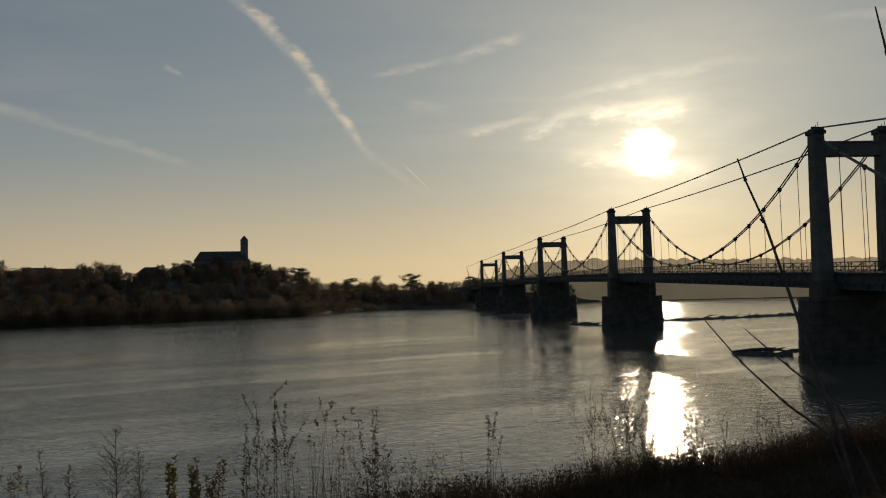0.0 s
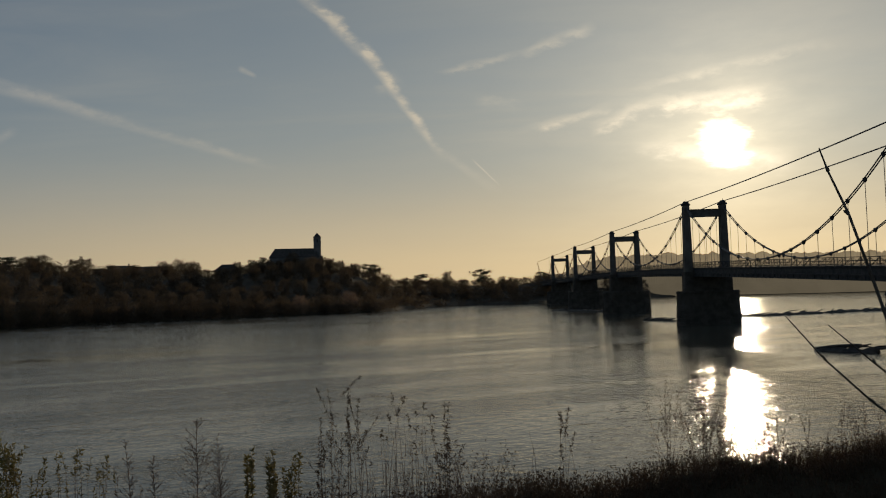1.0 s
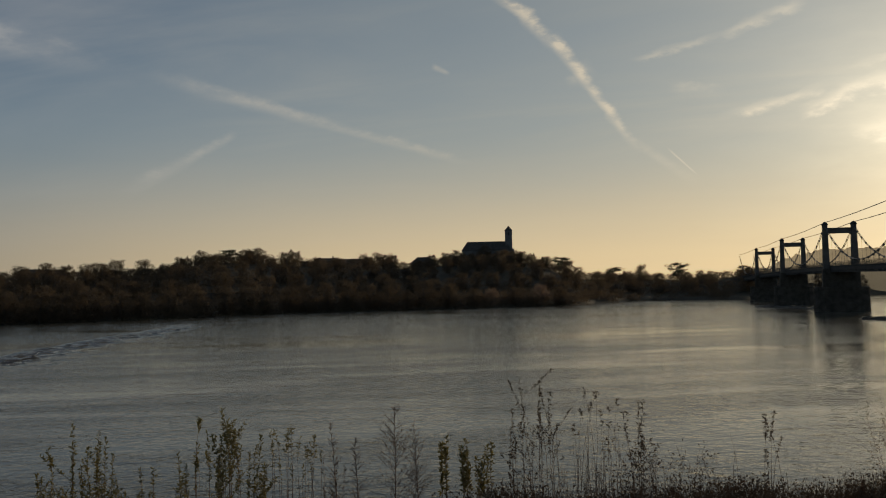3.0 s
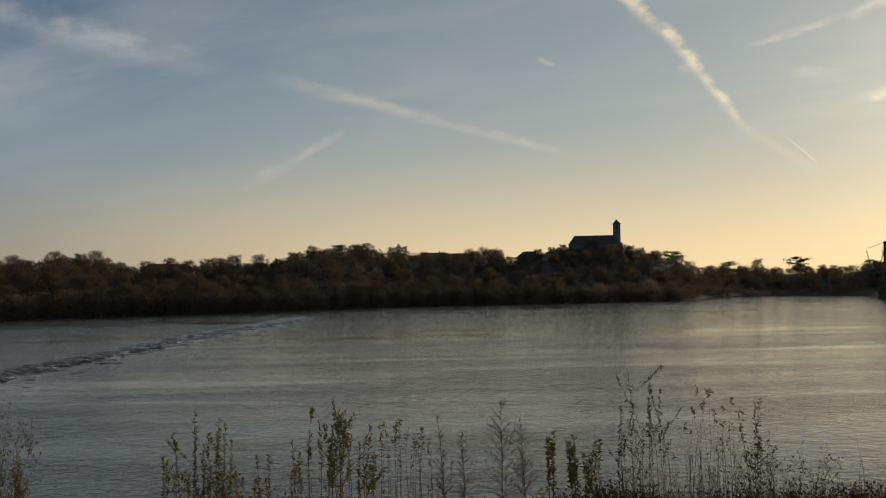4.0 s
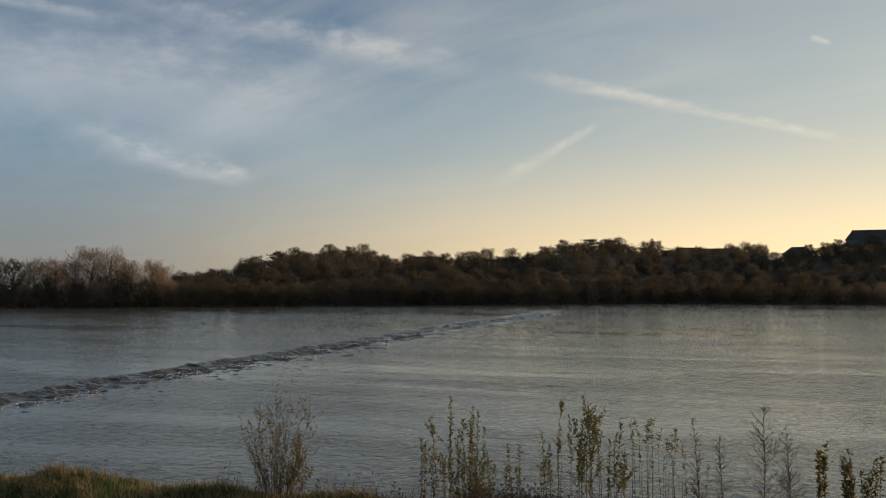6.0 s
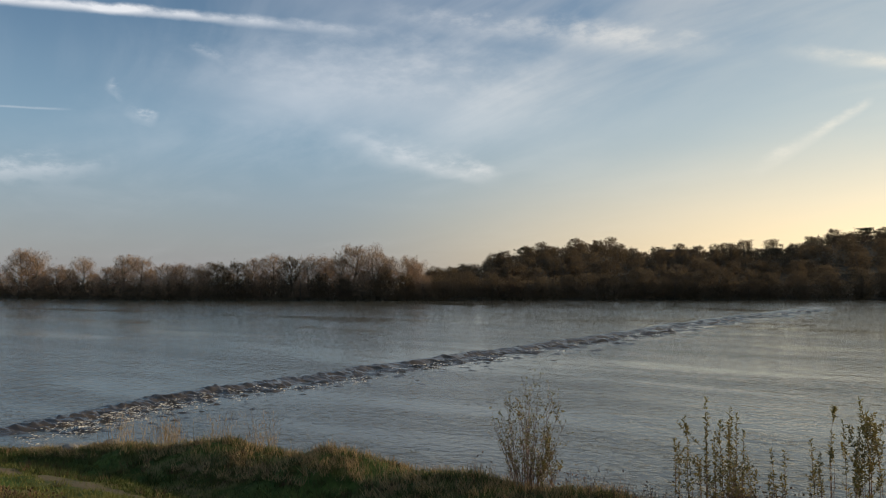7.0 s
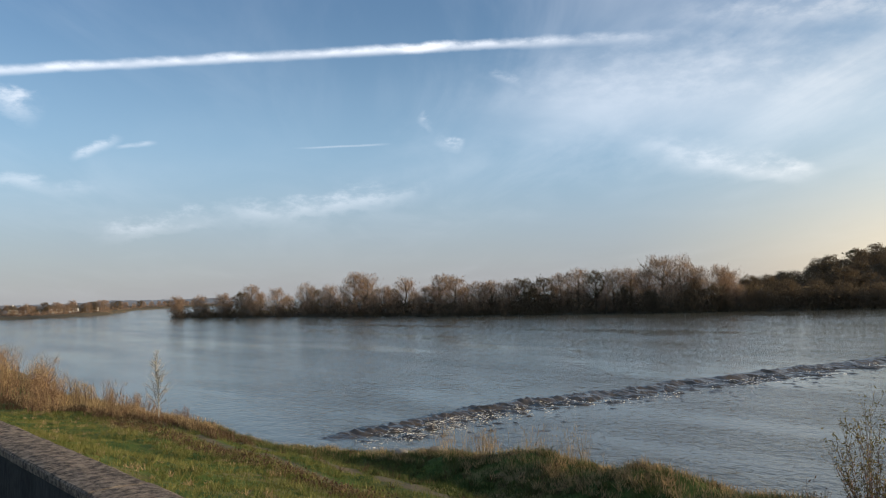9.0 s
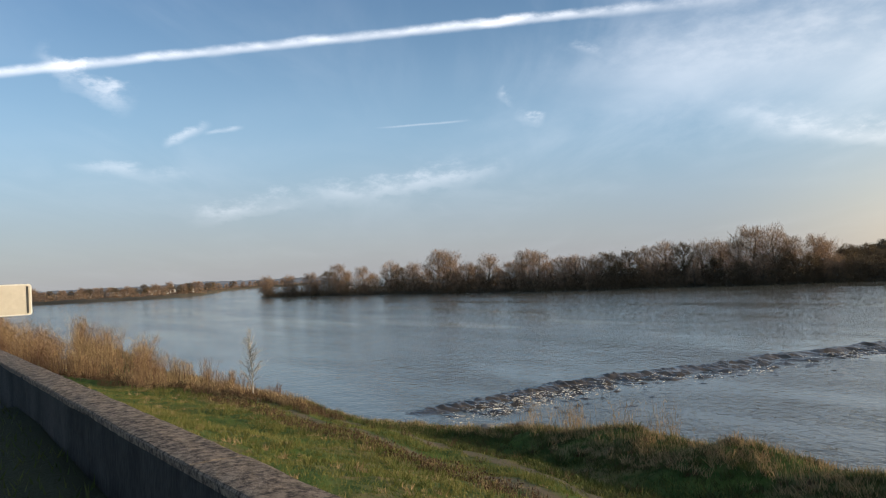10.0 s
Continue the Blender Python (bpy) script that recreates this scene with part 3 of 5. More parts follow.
def build_bridge():
    br = thing("suspension_bridge", BRIDGE, "long suspension bridge with concrete portal towers on stone piers", "bridge")
    xm = LEGS / 2
    for k in range(-1, 5):
        y = k * SPAN
        if k >= 0:
            big = 1.0 if k < 2 else 1.12
            pier = part("pier", Buf(), M_STONE, br, "dark stone pier with rounded cutwaters")
            courses = 9
            for i in range(courses):             # stone courses, a little uneven
                z0, z1 = -1.0 + i * 7.0 / courses, -1.0 + (i + 1) * 7.0 / courses - 0.03
                g = 1.0 + 0.05 * (1 - i / courses)
                b = Buf()
                b.prism(stadium(5.75 * g * big + (i % 2) * 0.03, 2.1 * g), z0, z1, Matrix.Translation((xm, y, 0)))
                part("stone_course", b, M_STONE, pier)
            core = Buf()
            core.prism(stadium(5.6 * big, 2.0), -1, 6.0, Matrix.Translation((xm, y, 0)))
            pier.data = core.mesh("pier", M_STONE)
            c = Buf(); c.prism(stadium(5.95 * big, 2.3), 5.9, 6.3, Matrix.Translation((xm, y, 0)), 0.96); part("pier_cap", c, M_STONE, pier)
        z0 = 6.2 if k >= 0 else 1.0
        zd = deck_z(y)
        TOP = TOWER if k >= 0 else 13.9
        b = Buf(); b.box((xm, y, (z0 + zd + 0.3) / 2), (8.9, 2.3, zd + 0.3 - z0), bevel=0.25, taper=0.985); part("pier_shaft", b, M_STONE, br)
        for x in (XL, XR):
            b = Buf()
            b.box((x, y, (zd - 0.3 + TOP - 0.5) / 2), (1.55, 1.75, TOP - 0.5 - zd + 0.3), bevel=0.14, taper=0.74)
            leg = part("tower_leg", b, M_CONCRETE, br)
            c = Buf(); c.box((x, y, TOP - 0.45), (1.42, 1.6, 0.3), bevel=0.1); c.box((x, y, TOP - 0.15), (1.0, 1.9, 0.34), bevel=0.1, taper=.8); c.tube([(x, y - .5, TOP), (x, y - .5, TOP + .55)], .03, 4); c.tube([(x + .2, y + .3, TOP), (x + .2, y + .3, TOP + .45)], .03, 4)
            c.tube([(x - 0.35, y, TOP), (x + 0.35, y, TOP)], 0.22, 8)
            part("saddle", c, M_STEEL, leg, "steel cable saddle")
        b = Buf(); b.box((xm, y, TOP - 2.15), (LEGS - 1.3, 1.1, 1.3)); b.box((xm, y, TOP - 1.45), (LEGS - 1.3, 1.3, 0.16)); part("crossbeam", b, M_CONCRETE, br)
    # deck, girders and railings span by span
    for k in range(-1, 5):
        ya, yb = k * SPAN, (k + 1) * SPAN
        ys = np.linspace(ya, yb, 19)
        b = Buf()
        for p, q in zip(ys[:-1], ys[1:]):
            za, zb = deck_z(p) + 0.75, deck_z(q) + 0.75
            for x0, x1, h in ((0.75, LEGS - 0.75, 0.3),):
                b.face((x0, p, za + h), (x1, p, za + h), (x1, q, zb + h), (x0, q, zb + h))
                b.face((x0, p, za), (x0, q, zb), (x1, q, zb), (x1, p, za))
                b.face((x0, p, za), (x0, p, za + h), (x0, q, zb + h), (x0, q, zb))
                b.face((x1, p, za), (x1, q, zb), (x1, q, zb + h), (x1, p, za + h))
        part("deck", b, M_ASPHALT, br, "grey road deck")
        for p in ys[1:-1]:
            c = Buf(); c.box((xm, p, deck_z(p) + 0.2), (LEGS - 1.7, 0.22, 1.0)); part("cross_girder", c, M_STEEL, br)
        for x in (0.2 + 0.95, LEGS - 0.2 - 0.95):
            sgn = -1 if x < xm else 1
            xg = x + sgn * 0.35
            g = Buf()
            for p, q in zip(ys[:-1], ys[1:]):
                for dz, hh, ww in ((0.0, 0.16, 0.34), (0.95, 0.14, 0.30)):
                    za, zb = deck_z(p) + dz, deck_z(q) + dz
                    v = [(xg - ww / 2, p, za), (xg + ww / 2, p, za), (xg + ww / 2, p, za + hh), (xg - ww / 2, p, za + hh)]
                    u = [(xg - ww / 2, q, zb), (xg + ww / 2, q, zb), (xg + ww / 2, q, zb + hh), (xg - ww / 2, q, zb + hh)]
                    for i in range(4):
                        g.face(v[i], v[(i + 1) % 4], u[(i + 1) % 4], u[i])
                za, zb = deck_z(p) + 0.1, deck_z(q) + 0.1
                g.face((xg, p, za), (xg, q, zb), (xg, q, zb + 0.9), (xg, p, za + 0.9))
            for p, q in zip(ys[:-1], ys[1:]):                    # deep plate below the deck, with flange and stiffeners
                za, zb = deck_z(p), deck_z(q)
                for o in (-0.02, 0.02):
                    g.face((xg + o, p, za - DEEP), (xg + o, q, zb - DEEP), (xg + o, q, zb + 0.02), (xg + o, p, za + 0.02))
                v = [(xg - .2, p, za - DEEP - .08), (xg + .2, p, za - DEEP - .08), (xg + .2, p, za - DEEP), (xg - .2, p, za - DEEP)]
                u = [(x_, q, z_ - za + zb) for x_, _, z_ in v]
                for i in range(4):
                    g.face(v[i], v[(i + 1) % 4], u[(i + 1) % 4], u[i])
                for t in (0.0, 0.5):
                    y_ = p + (q - p) * t
                    g.box((xg, y_, deck_z(y_) - DEEP / 2), (0.26, 0.05, DEEP))
            part("girder", g, M_STEEL, br, "dark riveted steel girder")
            r = Buf()
            for dz in (1.25, 1.62, 2.05):
                r.tube([(xg, p, deck_z(p) + dz) for p in ys], 0.055 if dz > 2 else 0.035, 4)
            for p in np.arange(ya + 1.0, yb - 0.5, SPAN / 36):
                z = deck_z(p)
                r.tube([(xg, p, z + 1.0), (xg, p, z + 2.08)], 0.045, 4)
                r.tube([(xg, p, z + 1.08), (xg, p + SPAN / 36, z + 2.0)], 0.03, 3)
                r.tube([(xg, p, z + 2.0), (xg, p + SPAN / 36, z + 1.08)], 0.03, 3)
            part("railing", r, M_STEEL, br, "lattice steel railing")
        # cables and hangers
        for x in (XL, XR):
            for side in (-0.28, 0.28):
                def cz(y, x=x):
                    t = (y - ya) / SPAN
                    low = deck_z((ya + yb) / 2) + 2.2
                    if k < 0:
                        return 13.2 + (TOWER - 13.9) * t - 36.0 * t * (1 - t)
                    return low + (TOWER - 0.7 - low) * (2 * t - 1) ** 2
                c = Buf()
                c.tube([(x + side * 0.5, y, cz(y)) for y in np.linspace(ya, yb, 41)], 0.075, 5)
                part("main_cable", c, M_CABLE, br)
            c = Buf()
            c.tube([(x, y, (TOWER if k >= 0 else 13.9 + (TOWER - 13.9) * (y - ya) / SPAN) + 0.05 - 0.35 * (1 - (2 * (y - ya) / SPAN - 1) ** 2)) for y in np.linspace(ya, yb, 17)], 0.085, 5)
            part("head_cable", c, M_CABLE, br)
            for i in range(1, 19):
                y = ya + SPAN * i / 19
                z = cz(y)
                h = Buf(); h.tube([(x, y, deck_z(y) + 0.9), (x, y, z)], 0.035, 4)
                hang = part("hanger", h, M_CABLE, br)
                c = Buf(); c.tube([(x, y, z - 0.34), (x, y, z - 0.12), (x, y, z + 0.14), (x, y, z + 0.2)], [0.10, 0.22, 0.22, 0.08], 6)
                part("clamp", c, M_STEEL, hang)
    # lamp post on the deck
    p = Buf(); p.tube([(1.2, -8, deck_z(-8) + 1.0), (1.2, -8, deck_z(-8) + 4.6)], [0.09, 0.05], 6); part("marker_post", p, M_STEEL, br)


build_bridge()


def drift(name, x0, y0, x1, y1, width, height, label):
    """A low raft of drift and gravel with logs on it."""
    a, c = Vector((x0, y0)), Vector((x1, y1))
    d = (c - a)
    side = Vector((-d.y, d.x)).normalized()
    raft = thing(name, Matrix.Translation((x0, y0, 0)), label, "driftwood")
    b = Buf()
    rows, cols = 40, 9
    for i in range(rows + 1):
        t = i / rows
        hw = width * (0.35 + 0.65 * math.sin(math.pi * min(1, 0.06 + t * 0.94)) ** 0.5) * (0.8 + 0.5 * noise.noise((t * 6, x0, 0)))
        for j in range(cols):
            e = (j / (cols - 1) - 0.5) * 2
            p = d * t + side * e * hw
            z = -0.15 + (1 - e * e) * height * (0.75 + 0.9 * noise.noise((p.x * 0.8, p.y * 0.8, x0))) + 0.1
            b.v.append((p.x, p.y, z if 0 < i < rows else -0.2))
    for i in range(rows):
        for j in range(cols - 1):
            b.f.append((i * cols + j, (i + 1) * cols + j, (i + 1) * cols + j + 1, i * cols + j + 1))
    part("mound", b, M_WOOD, raft, shade=True)
    for i in range(7):
        t = rnd(0.02, 0.95)
        p = d * t + side * rnd(-0.5, 0.5) * width
        q = d.normalized() * rnd(1.5, 4.5) + side * rnd(-1, 1)
        g = Buf(); g.tube([(p.x, p.y, height * 0.5), (p.x + q.x * .5, p.y + q.y * .5, height * rnd(.8, 1.2)), (p.x + q.x, p.y + q.y, height * rnd(.6, 1.6))], [0.16, 0.13, 0.06], 6)
        part("log", g, M_WOOD, raft)


drift("drift_raft", 32.0, 91.0, 37.0, 86.5, 1.1, 0.55, "dark raft of driftwood caught against a bridge pier")
drift("drift_raft", 28.3, 181, 34.5, 172, 1.4, 0.5, "dark driftwood jammed beside a bridge pier")
drift("gravel_spit", 43, 182, 92, 206, 2.2, 0.75, "long low dark gravel spit in the river")
drift("gravel_spit", 13, 283, 30, 252, 2.0, 0.60, "low dark gravel spit reaching out from a pier")

# ---- far bank ----
SHORE = [(-60, 545), (-11, 545), (-9, 500), (-5, 480), (-2, 405), (3.4, 440), (7, 392), (9.3, 340), (20, 306), (28.6, 298),
         (35.5, 267), (39, 260), (57, 239), (65, 233), (71, 244), (81, 258), (90, 300), (96, 340), (100.6, 376)]
SKYLINE = [(-60, 0.0), (-11, 0.0), (-8.5, 0.9), (-4.5, 1.1), (-2.8, 1.2), (0, 0.9), (7, 1.0), (9, 1.25), (12, 2.3), (14, 2.6), (17, 2.6), (20.5, 2.0), (23, 2.5), (27, 2.3),
           (29, 2.5), (32.3, 2.85), (36, 2.55), (37.6, 1.85), (42.8, 1.8), (47.3, 1.7), (48.5, 2.05), (51, 2.3), (55, 1.75), (58.5, 1.0), (61.8, 0.4)]


def shore(az):
    return lerp_table(az, SHORE)


def ridge(az):
    """Distance and ground height of the hill's crest."""
    d = shore(az) + lerp_table(az, [(-60, 130), (-5, 120), (0, 110), (7, 110), (11, 150), (17, 190), (30, 150), (62, 150)])
    return d, max(2.0, d * math.tan(radians(lerp_table(az, SKYLINE))) + EYE - 5.0)


def far_height(az, r):
    d0 = shore(az)
    lift = smooth(d0 - 1, d0 + 10, r) * 2.0
    if az >= 62:
        return -0.7 + lift
    d, z = ridge(az)
    return -0.7 + lift + (z - 1.3) * smooth(d0 + 8, d, r) * smooth(62, 56, az)


def build_far_bank():
    b = Buf()
    azs = list(np.arange(-60, 100.4, 0.5)) + [100.6]
    steps = [-3, 0, 4, 10, 20, 35, 55, 80, 110, 150, 200, 260, 500]
    for az in azs:
        lim = 1.0 if az < 86 else max(0.02, (100.6 - az) / 14.6)
        for st in steps:
            r = shore(az) + (st if st < 1 else st * lim)
            p = way(az) * r
            z = far_height(az, r) + noise.noise((p.x * 0.05, p.y * 0.05, 0)) * (0.5 if st > 8 else 0.1)
            if st == 500 and az > 62:
                z = -1.0
            b.v.append((p.x, p.y, z))
    k = len(steps)
    for i in range(len(azs) - 1):
        for j in range(k - 1):
            b.f.append((i * k + j, i * k + j + 1, (i + 1) * k + j + 1, (i + 1) * k + j))
    tagged(part("far_bank", b, M_FARGROUND, shade=True), "wooded far river bank rising to a hill", "river bank", kind="structure")
    # low land upstream, beyond the bend
    b = Buf()
    rows = [(99.0, 980), (101, 900), (103, 760), (104.5, 560), (107, 500), (112, 490), (118, 520), (130, 600)]
    for az in np.arange(97, 130.1, 0.75):
        d = lerp_table(az, [(97, 1000)] + rows[1:])
        for st, z in ((-4, -0.6), (0, 0.3), (6, 1.4), (60, 2.0), (600, 2.6)):
            p = way(az) * (d + st)
            b.v.append((p.x, p.y, z + noise.noise((p.x * .04, p.y * .04, 0)) * .3))
    nrow = len(b.v) // 5
    for i in range(nrow - 1):
        for j in range(4):
            b.f.append((i * 5 + j, i * 5 + j + 1, (i + 1) * 5 + j + 1, (i + 1) * 5 + j))
    tagged(part("upstream_bank", b, M_FARGROUND, shade=True), "low distant bank beyond the river bend", "river bank", kind="structure")


build_far_bank()


def haze_glow_material(name, colour, share):
    """Distant land with bright haze painted in as emission."""
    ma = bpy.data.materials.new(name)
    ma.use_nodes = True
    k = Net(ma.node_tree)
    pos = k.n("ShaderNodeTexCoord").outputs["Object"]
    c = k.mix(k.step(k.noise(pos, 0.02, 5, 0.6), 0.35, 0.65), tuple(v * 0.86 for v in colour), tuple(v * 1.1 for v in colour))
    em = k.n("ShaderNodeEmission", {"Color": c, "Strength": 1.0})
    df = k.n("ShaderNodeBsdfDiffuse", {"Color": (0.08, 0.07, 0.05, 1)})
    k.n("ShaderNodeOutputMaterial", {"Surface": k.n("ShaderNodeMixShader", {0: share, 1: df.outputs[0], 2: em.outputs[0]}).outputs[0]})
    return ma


def far_ridge(dist, tops, mat, rough, label):
    """A distant wooded ridge with an uneven line of treetops and a back slope."""
    b = Buf()
    azs = np.arange(tops[0][0], tops[-1][0] + 0.01, 0.06)
    for az in azs:
        p = way(az)
        crowns = sum(abs(noise.noise((az * f, dist, 0.5 * f))) / f ** .7 for f in (1.1, 3.0, 7.5)) - .4
        z = dist * math.tan(radians(lerp_table(az, tops))) + EYE + crowns * rough
        for dd, zz in ((0, -1.0), (0, max(0.5, z * .55)), (dist * .012, max(1.0, z)), (dist * .1, -1.0)):
            b.v.append((p.x * (dist + dd), p.y * (dist + dd), zz))
    for i in range(len(azs) - 1):
        for j in range(3):
            b.f.append((i * 4 + j, i * 4 + j + 1, (i + 1) * 4 + j + 1, (i + 1) * 4 + j))
    tagged(part("backdrop", b, mat), label, "distant hills", kind="structure")


# the ridges glow in place of haze between them and the eye
far_ridge(2300, [(-60, 1.2), (-30, 1.6), (-24, 1.75), (-17, 2.0), (-11, 2.2), (-7.5, 2.2), (-5.2, 1.9), (-3.6, 1.2), (-1, .2)], haze_glow_material("hazy_hills", (0.62, 0.48, 0.29), 0.9), 13.0, "pale hazy wooded hills beyond the bridge")
far_ridge(550, [(-60, .5), (-26, .55), (-18, .6), (-12, .7), (-8, .9), (-4, .9), (-2, .2)], haze_glow_material("hazy_bank", (0.27, 0.225, 0.15), 0.9), 2.6, "grey hazy river bank beyond the bridge")

far_ridge(1150, [(95, -.1), (97.5, .14), (100, .08), (104, .12), (108, .0), (116, .0)], haze_glow_material("hazy_upstream_trees", (0.135, 0.145, 0.165), 0.85), 1.8, "blue-grey hazy trees far upstream")

# ---- trees ----


def limbs(trunk, h, count, spread, start, rng):
    tips = []
    for i in range(count):
        t = rng.uniform(start, 0.92)
        a = i * 2.4 + rng.uniform(-.4, .4)
        ln = spread * h * (1.15 - 0.6 * t) * rng.uniform(.7, 1.1)
        p0 = Vector((0, 0, t * h * 0.8))
        p1 = p0 + Vector((math.cos(a) * ln * .5, math.sin(a) * ln * .5, ln * .35))
        p2 = p0 + Vector((math.cos(a) * ln, math.sin(a) * ln, ln * .95))
        r = 0.022 * h * (1 - t * .6) * .55
        trunk.tube([p0, p1, p2], [r, r * .6, r * .15], 4, False)
        tips += [(p0.lerp(p1, .6), p1), (p1, p2)]
    return tips


def tree_meshes(kind, seed, h=12.0):
    """Trunk with limbs, and the crown, of a tree 12 m high."""
    rng = random.Random(seed)
    tr, cr = Buf(), Buf()
    bend = [Vector((rng.uniform(-.2, .2) * i, rng.uniform(-.2, .2) * i, h * .92 * i / 4)) for i in range(5)]

    def side_of(d):
        return d.cross(Vector((rng.gauss(0, 1), rng.gauss(0, 1), rng.gauss(0, 1)))).normalized()

    def gdir(upness):
        return Vector((rng.gauss(0, 1), rng.gauss(0, 1), rng.gauss(0, 1) + upness)).normalized()
    if kind == "bare":
        tr.tube(bend, [.26, .22, .16, .09, .03], 6)
        tips = limbs(tr, h, 18, .38, .12, rng)
        heads = []
        for i in range(17):                           # rounded heads of fine upswept twigs
            t = (i + .5) / 17
            a, z = i * 2.4 + rng.uniform(-.3, .3), h * (.12 + .72 * t)
            rr = h * .30 * math.sin(math.pi * min(.97, .25 + .70 * t)) ** .6 * rng.uniform(.5, 1.0)
            heads.append((Vector((math.cos(a) * rr, math.sin(a) * rr, z)), h * rng.uniform(.12, .175)))
        for c, rad in heads:
            for _ in range(310):
                d = gdir(.35)
                p = c + Vector((d.x, d.y, d.z * 1.1)) * rad * rng.uniform(.25, 1.0)
                q = (d * .8 + gdir(.3) * .5 + Vector((0, 0, .75))).normalized()
                cr.sliver(p, q, side_of(q), rng.uniform(.35, .75), rng.uniform(.045, .08))
        for a, b in tips:
            for _ in range(22):
                p = a.lerp(b, rng.random()) + Vector((rng.gauss(0, .4), rng.gauss(0, .4), rng.gauss(0, .4)))
                d = ((p - Vector((0, 0, h * .35))).normalized() + gdir(.4) * .6 + Vector((0, 0, .5))).normalized()
                cr.sliver(p, d, side_of(d), rng.uniform(.35, .9), rng.uniform(.05, .09))
    elif kind == "dense":
        tr.tube(bend, [.30, .25, .2, .12, .05], 6)
        limbs(tr, h, 9, .3, .2, rng)
        for i in range(42):
            t = (i + .5) / 42
            a = i * 2.4 + rng.uniform(-.5, .5)
            rr = h * .30 * math.sin(math.pi * (.20 + .62 * t)) ** .65 * rng.uniform(.35, 1.0)
            c = Vector((math.cos(a) * rr, math.sin(a) * rr, h * (.08 + .80 * t)))
            lobe = h * rng.uniform(.085, .135)
            for _ in range(82):
                d = gdir(.25)
                p = c + d * lobe * rng.uniform(.3, 1.12)
                cr.leaf(p, gdir(.3), side_of(d), rng.uniform(.28, .6), rng.uniform(.18, .36))
    elif kind == "cedar":
        tr.tube(bend, [.34, .28, .22, .14, .06], 6)
        for i in range(8):
            t = .42 + .56 * i / 7
            for _ in range(3):
                a = rng.uniform(0, 6.28)
                ln = h * rng.uniform(.22, .40) * (1.0 if i > 2 else .7) * (1.05 - .35 * (i == 7))
                p0, p2 = Vector((0, 0, t * h * .93)), Vector((math.cos(a) * ln, math.sin(a) * ln, t * h * .95 + rng.uniform(.2, .9)))
                tr.tube([p0, p0.lerp(p2, .5) + Vector((0, 0, .25)), p2], [.12, .08, .03], 4, False)
                for _ in range(70):
                    q = p0.lerp(p2, rng.uniform(.35, 1.1)) + Vector((rng.gauss(0, .75), rng.gauss(0, .75), rng.gauss(.15, .22)))
                    d = gdir(.1)
                    cr.leaf(q, d, side_of(d), rng.uniform(.45, .9), rng.uniform(.25, .45))
    elif kind == "spruce":
        tr.tube([(0, 0, 0), (0, 0, h * .5), (0, 0, h)], [.22, .13, .02], 6)
        for i in range(15):
            t = .12 + .86 * i / 14
            ln = h * .24 * (1 - t) ** .8 + .25
            for j in range(7):
                a = j * .9 + i * .5
                p0, p2 = Vector((0, 0, t * h)), Vector((math.cos(a) * ln, math.sin(a) * ln, t * h - .25 * ln + .2))
                for _ in range(12):
                    q = p0.lerp(p2, rng.uniform(.1, 1)) + Vector((0, 0, rng.gauss(0, .12)))
                    d = (p2 - p0).normalized() + gdir(-.2) * .5
                    d.normalize()
                    cr.leaf(q, d, side_of(d), rng.uniform(.4, .8), rng.uniform(.18, .3))
    elif kind == "cypress":
        tr.tube([(0, 0, 0), (0, 0, h * .9)], [.2, .03], 6)
        for _ in range(900):
            t = rng.random()
            rr = h * .085 * math.sin(math.pi * min(1, .1 + .9 * t)) ** .6
            a = rng.uniform(0, 6.28)
            d = (Vector((math.cos(a) * .35, math.sin(a) * .35, 1)) + gdir(0) * .3).normalized()
            cr.leaf((math.cos(a) * rr, math.sin(a) * rr, t * h * .95), d, side_of(d), rng.uniform(.4, .8), rng.uniform(.2, .35))
    return tr, cr


TREE_LOOK = {"bare": (M_TWIGS, "bare brown winter tree with a rounded twiggy crown"), "dense": (M_AUTUMN, "dark tree with dense late-autumn foliage"),
             "cedar": (M_EVERGREEN, "dark evergreen tree with flat layered branches"), "spruce": (M_EVERGREEN, "pointed dark conifer with tiered branches"),
             "cypress": (M_EVERGREEN, "slim dark columnar cypress")}
PROTO = {}
for kind, count in (("bare", 5), ("dense", 4), ("cedar", 3), ("spruce", 2), ("cypress", 1)):
    for i in range(count):
        tr, cr = tree_meshes(kind, 40 + i * 7 + len(kind))
        PROTO[kind, i] = (tr.mesh("trunk", M_BARK, True), cr.mesh("crown", TREE_LOOK[kind][0]))
COUNT = {k: sum(1 for q in PROTO if q[0] == k) for k in TREE_LOOK}


def tree(kind, p, h, wide=1.0, group="trees on the far bank"):
    i = random.randrange(COUNT[kind])
    s = h / 12.0
    ob = thing("tree", Matrix.Translation(p) @ pose(0, 0, 0, 0, 0, rnd(0, 360)) @ Matrix.Diagonal((s * wide, s * wide, s, 1)), TREE_LOOK[kind][1], "tree", group)
    part("trunk", PROTO[kind, i][0], None, ob)
    part("crown", PROTO[kind, i][1], None, ob)


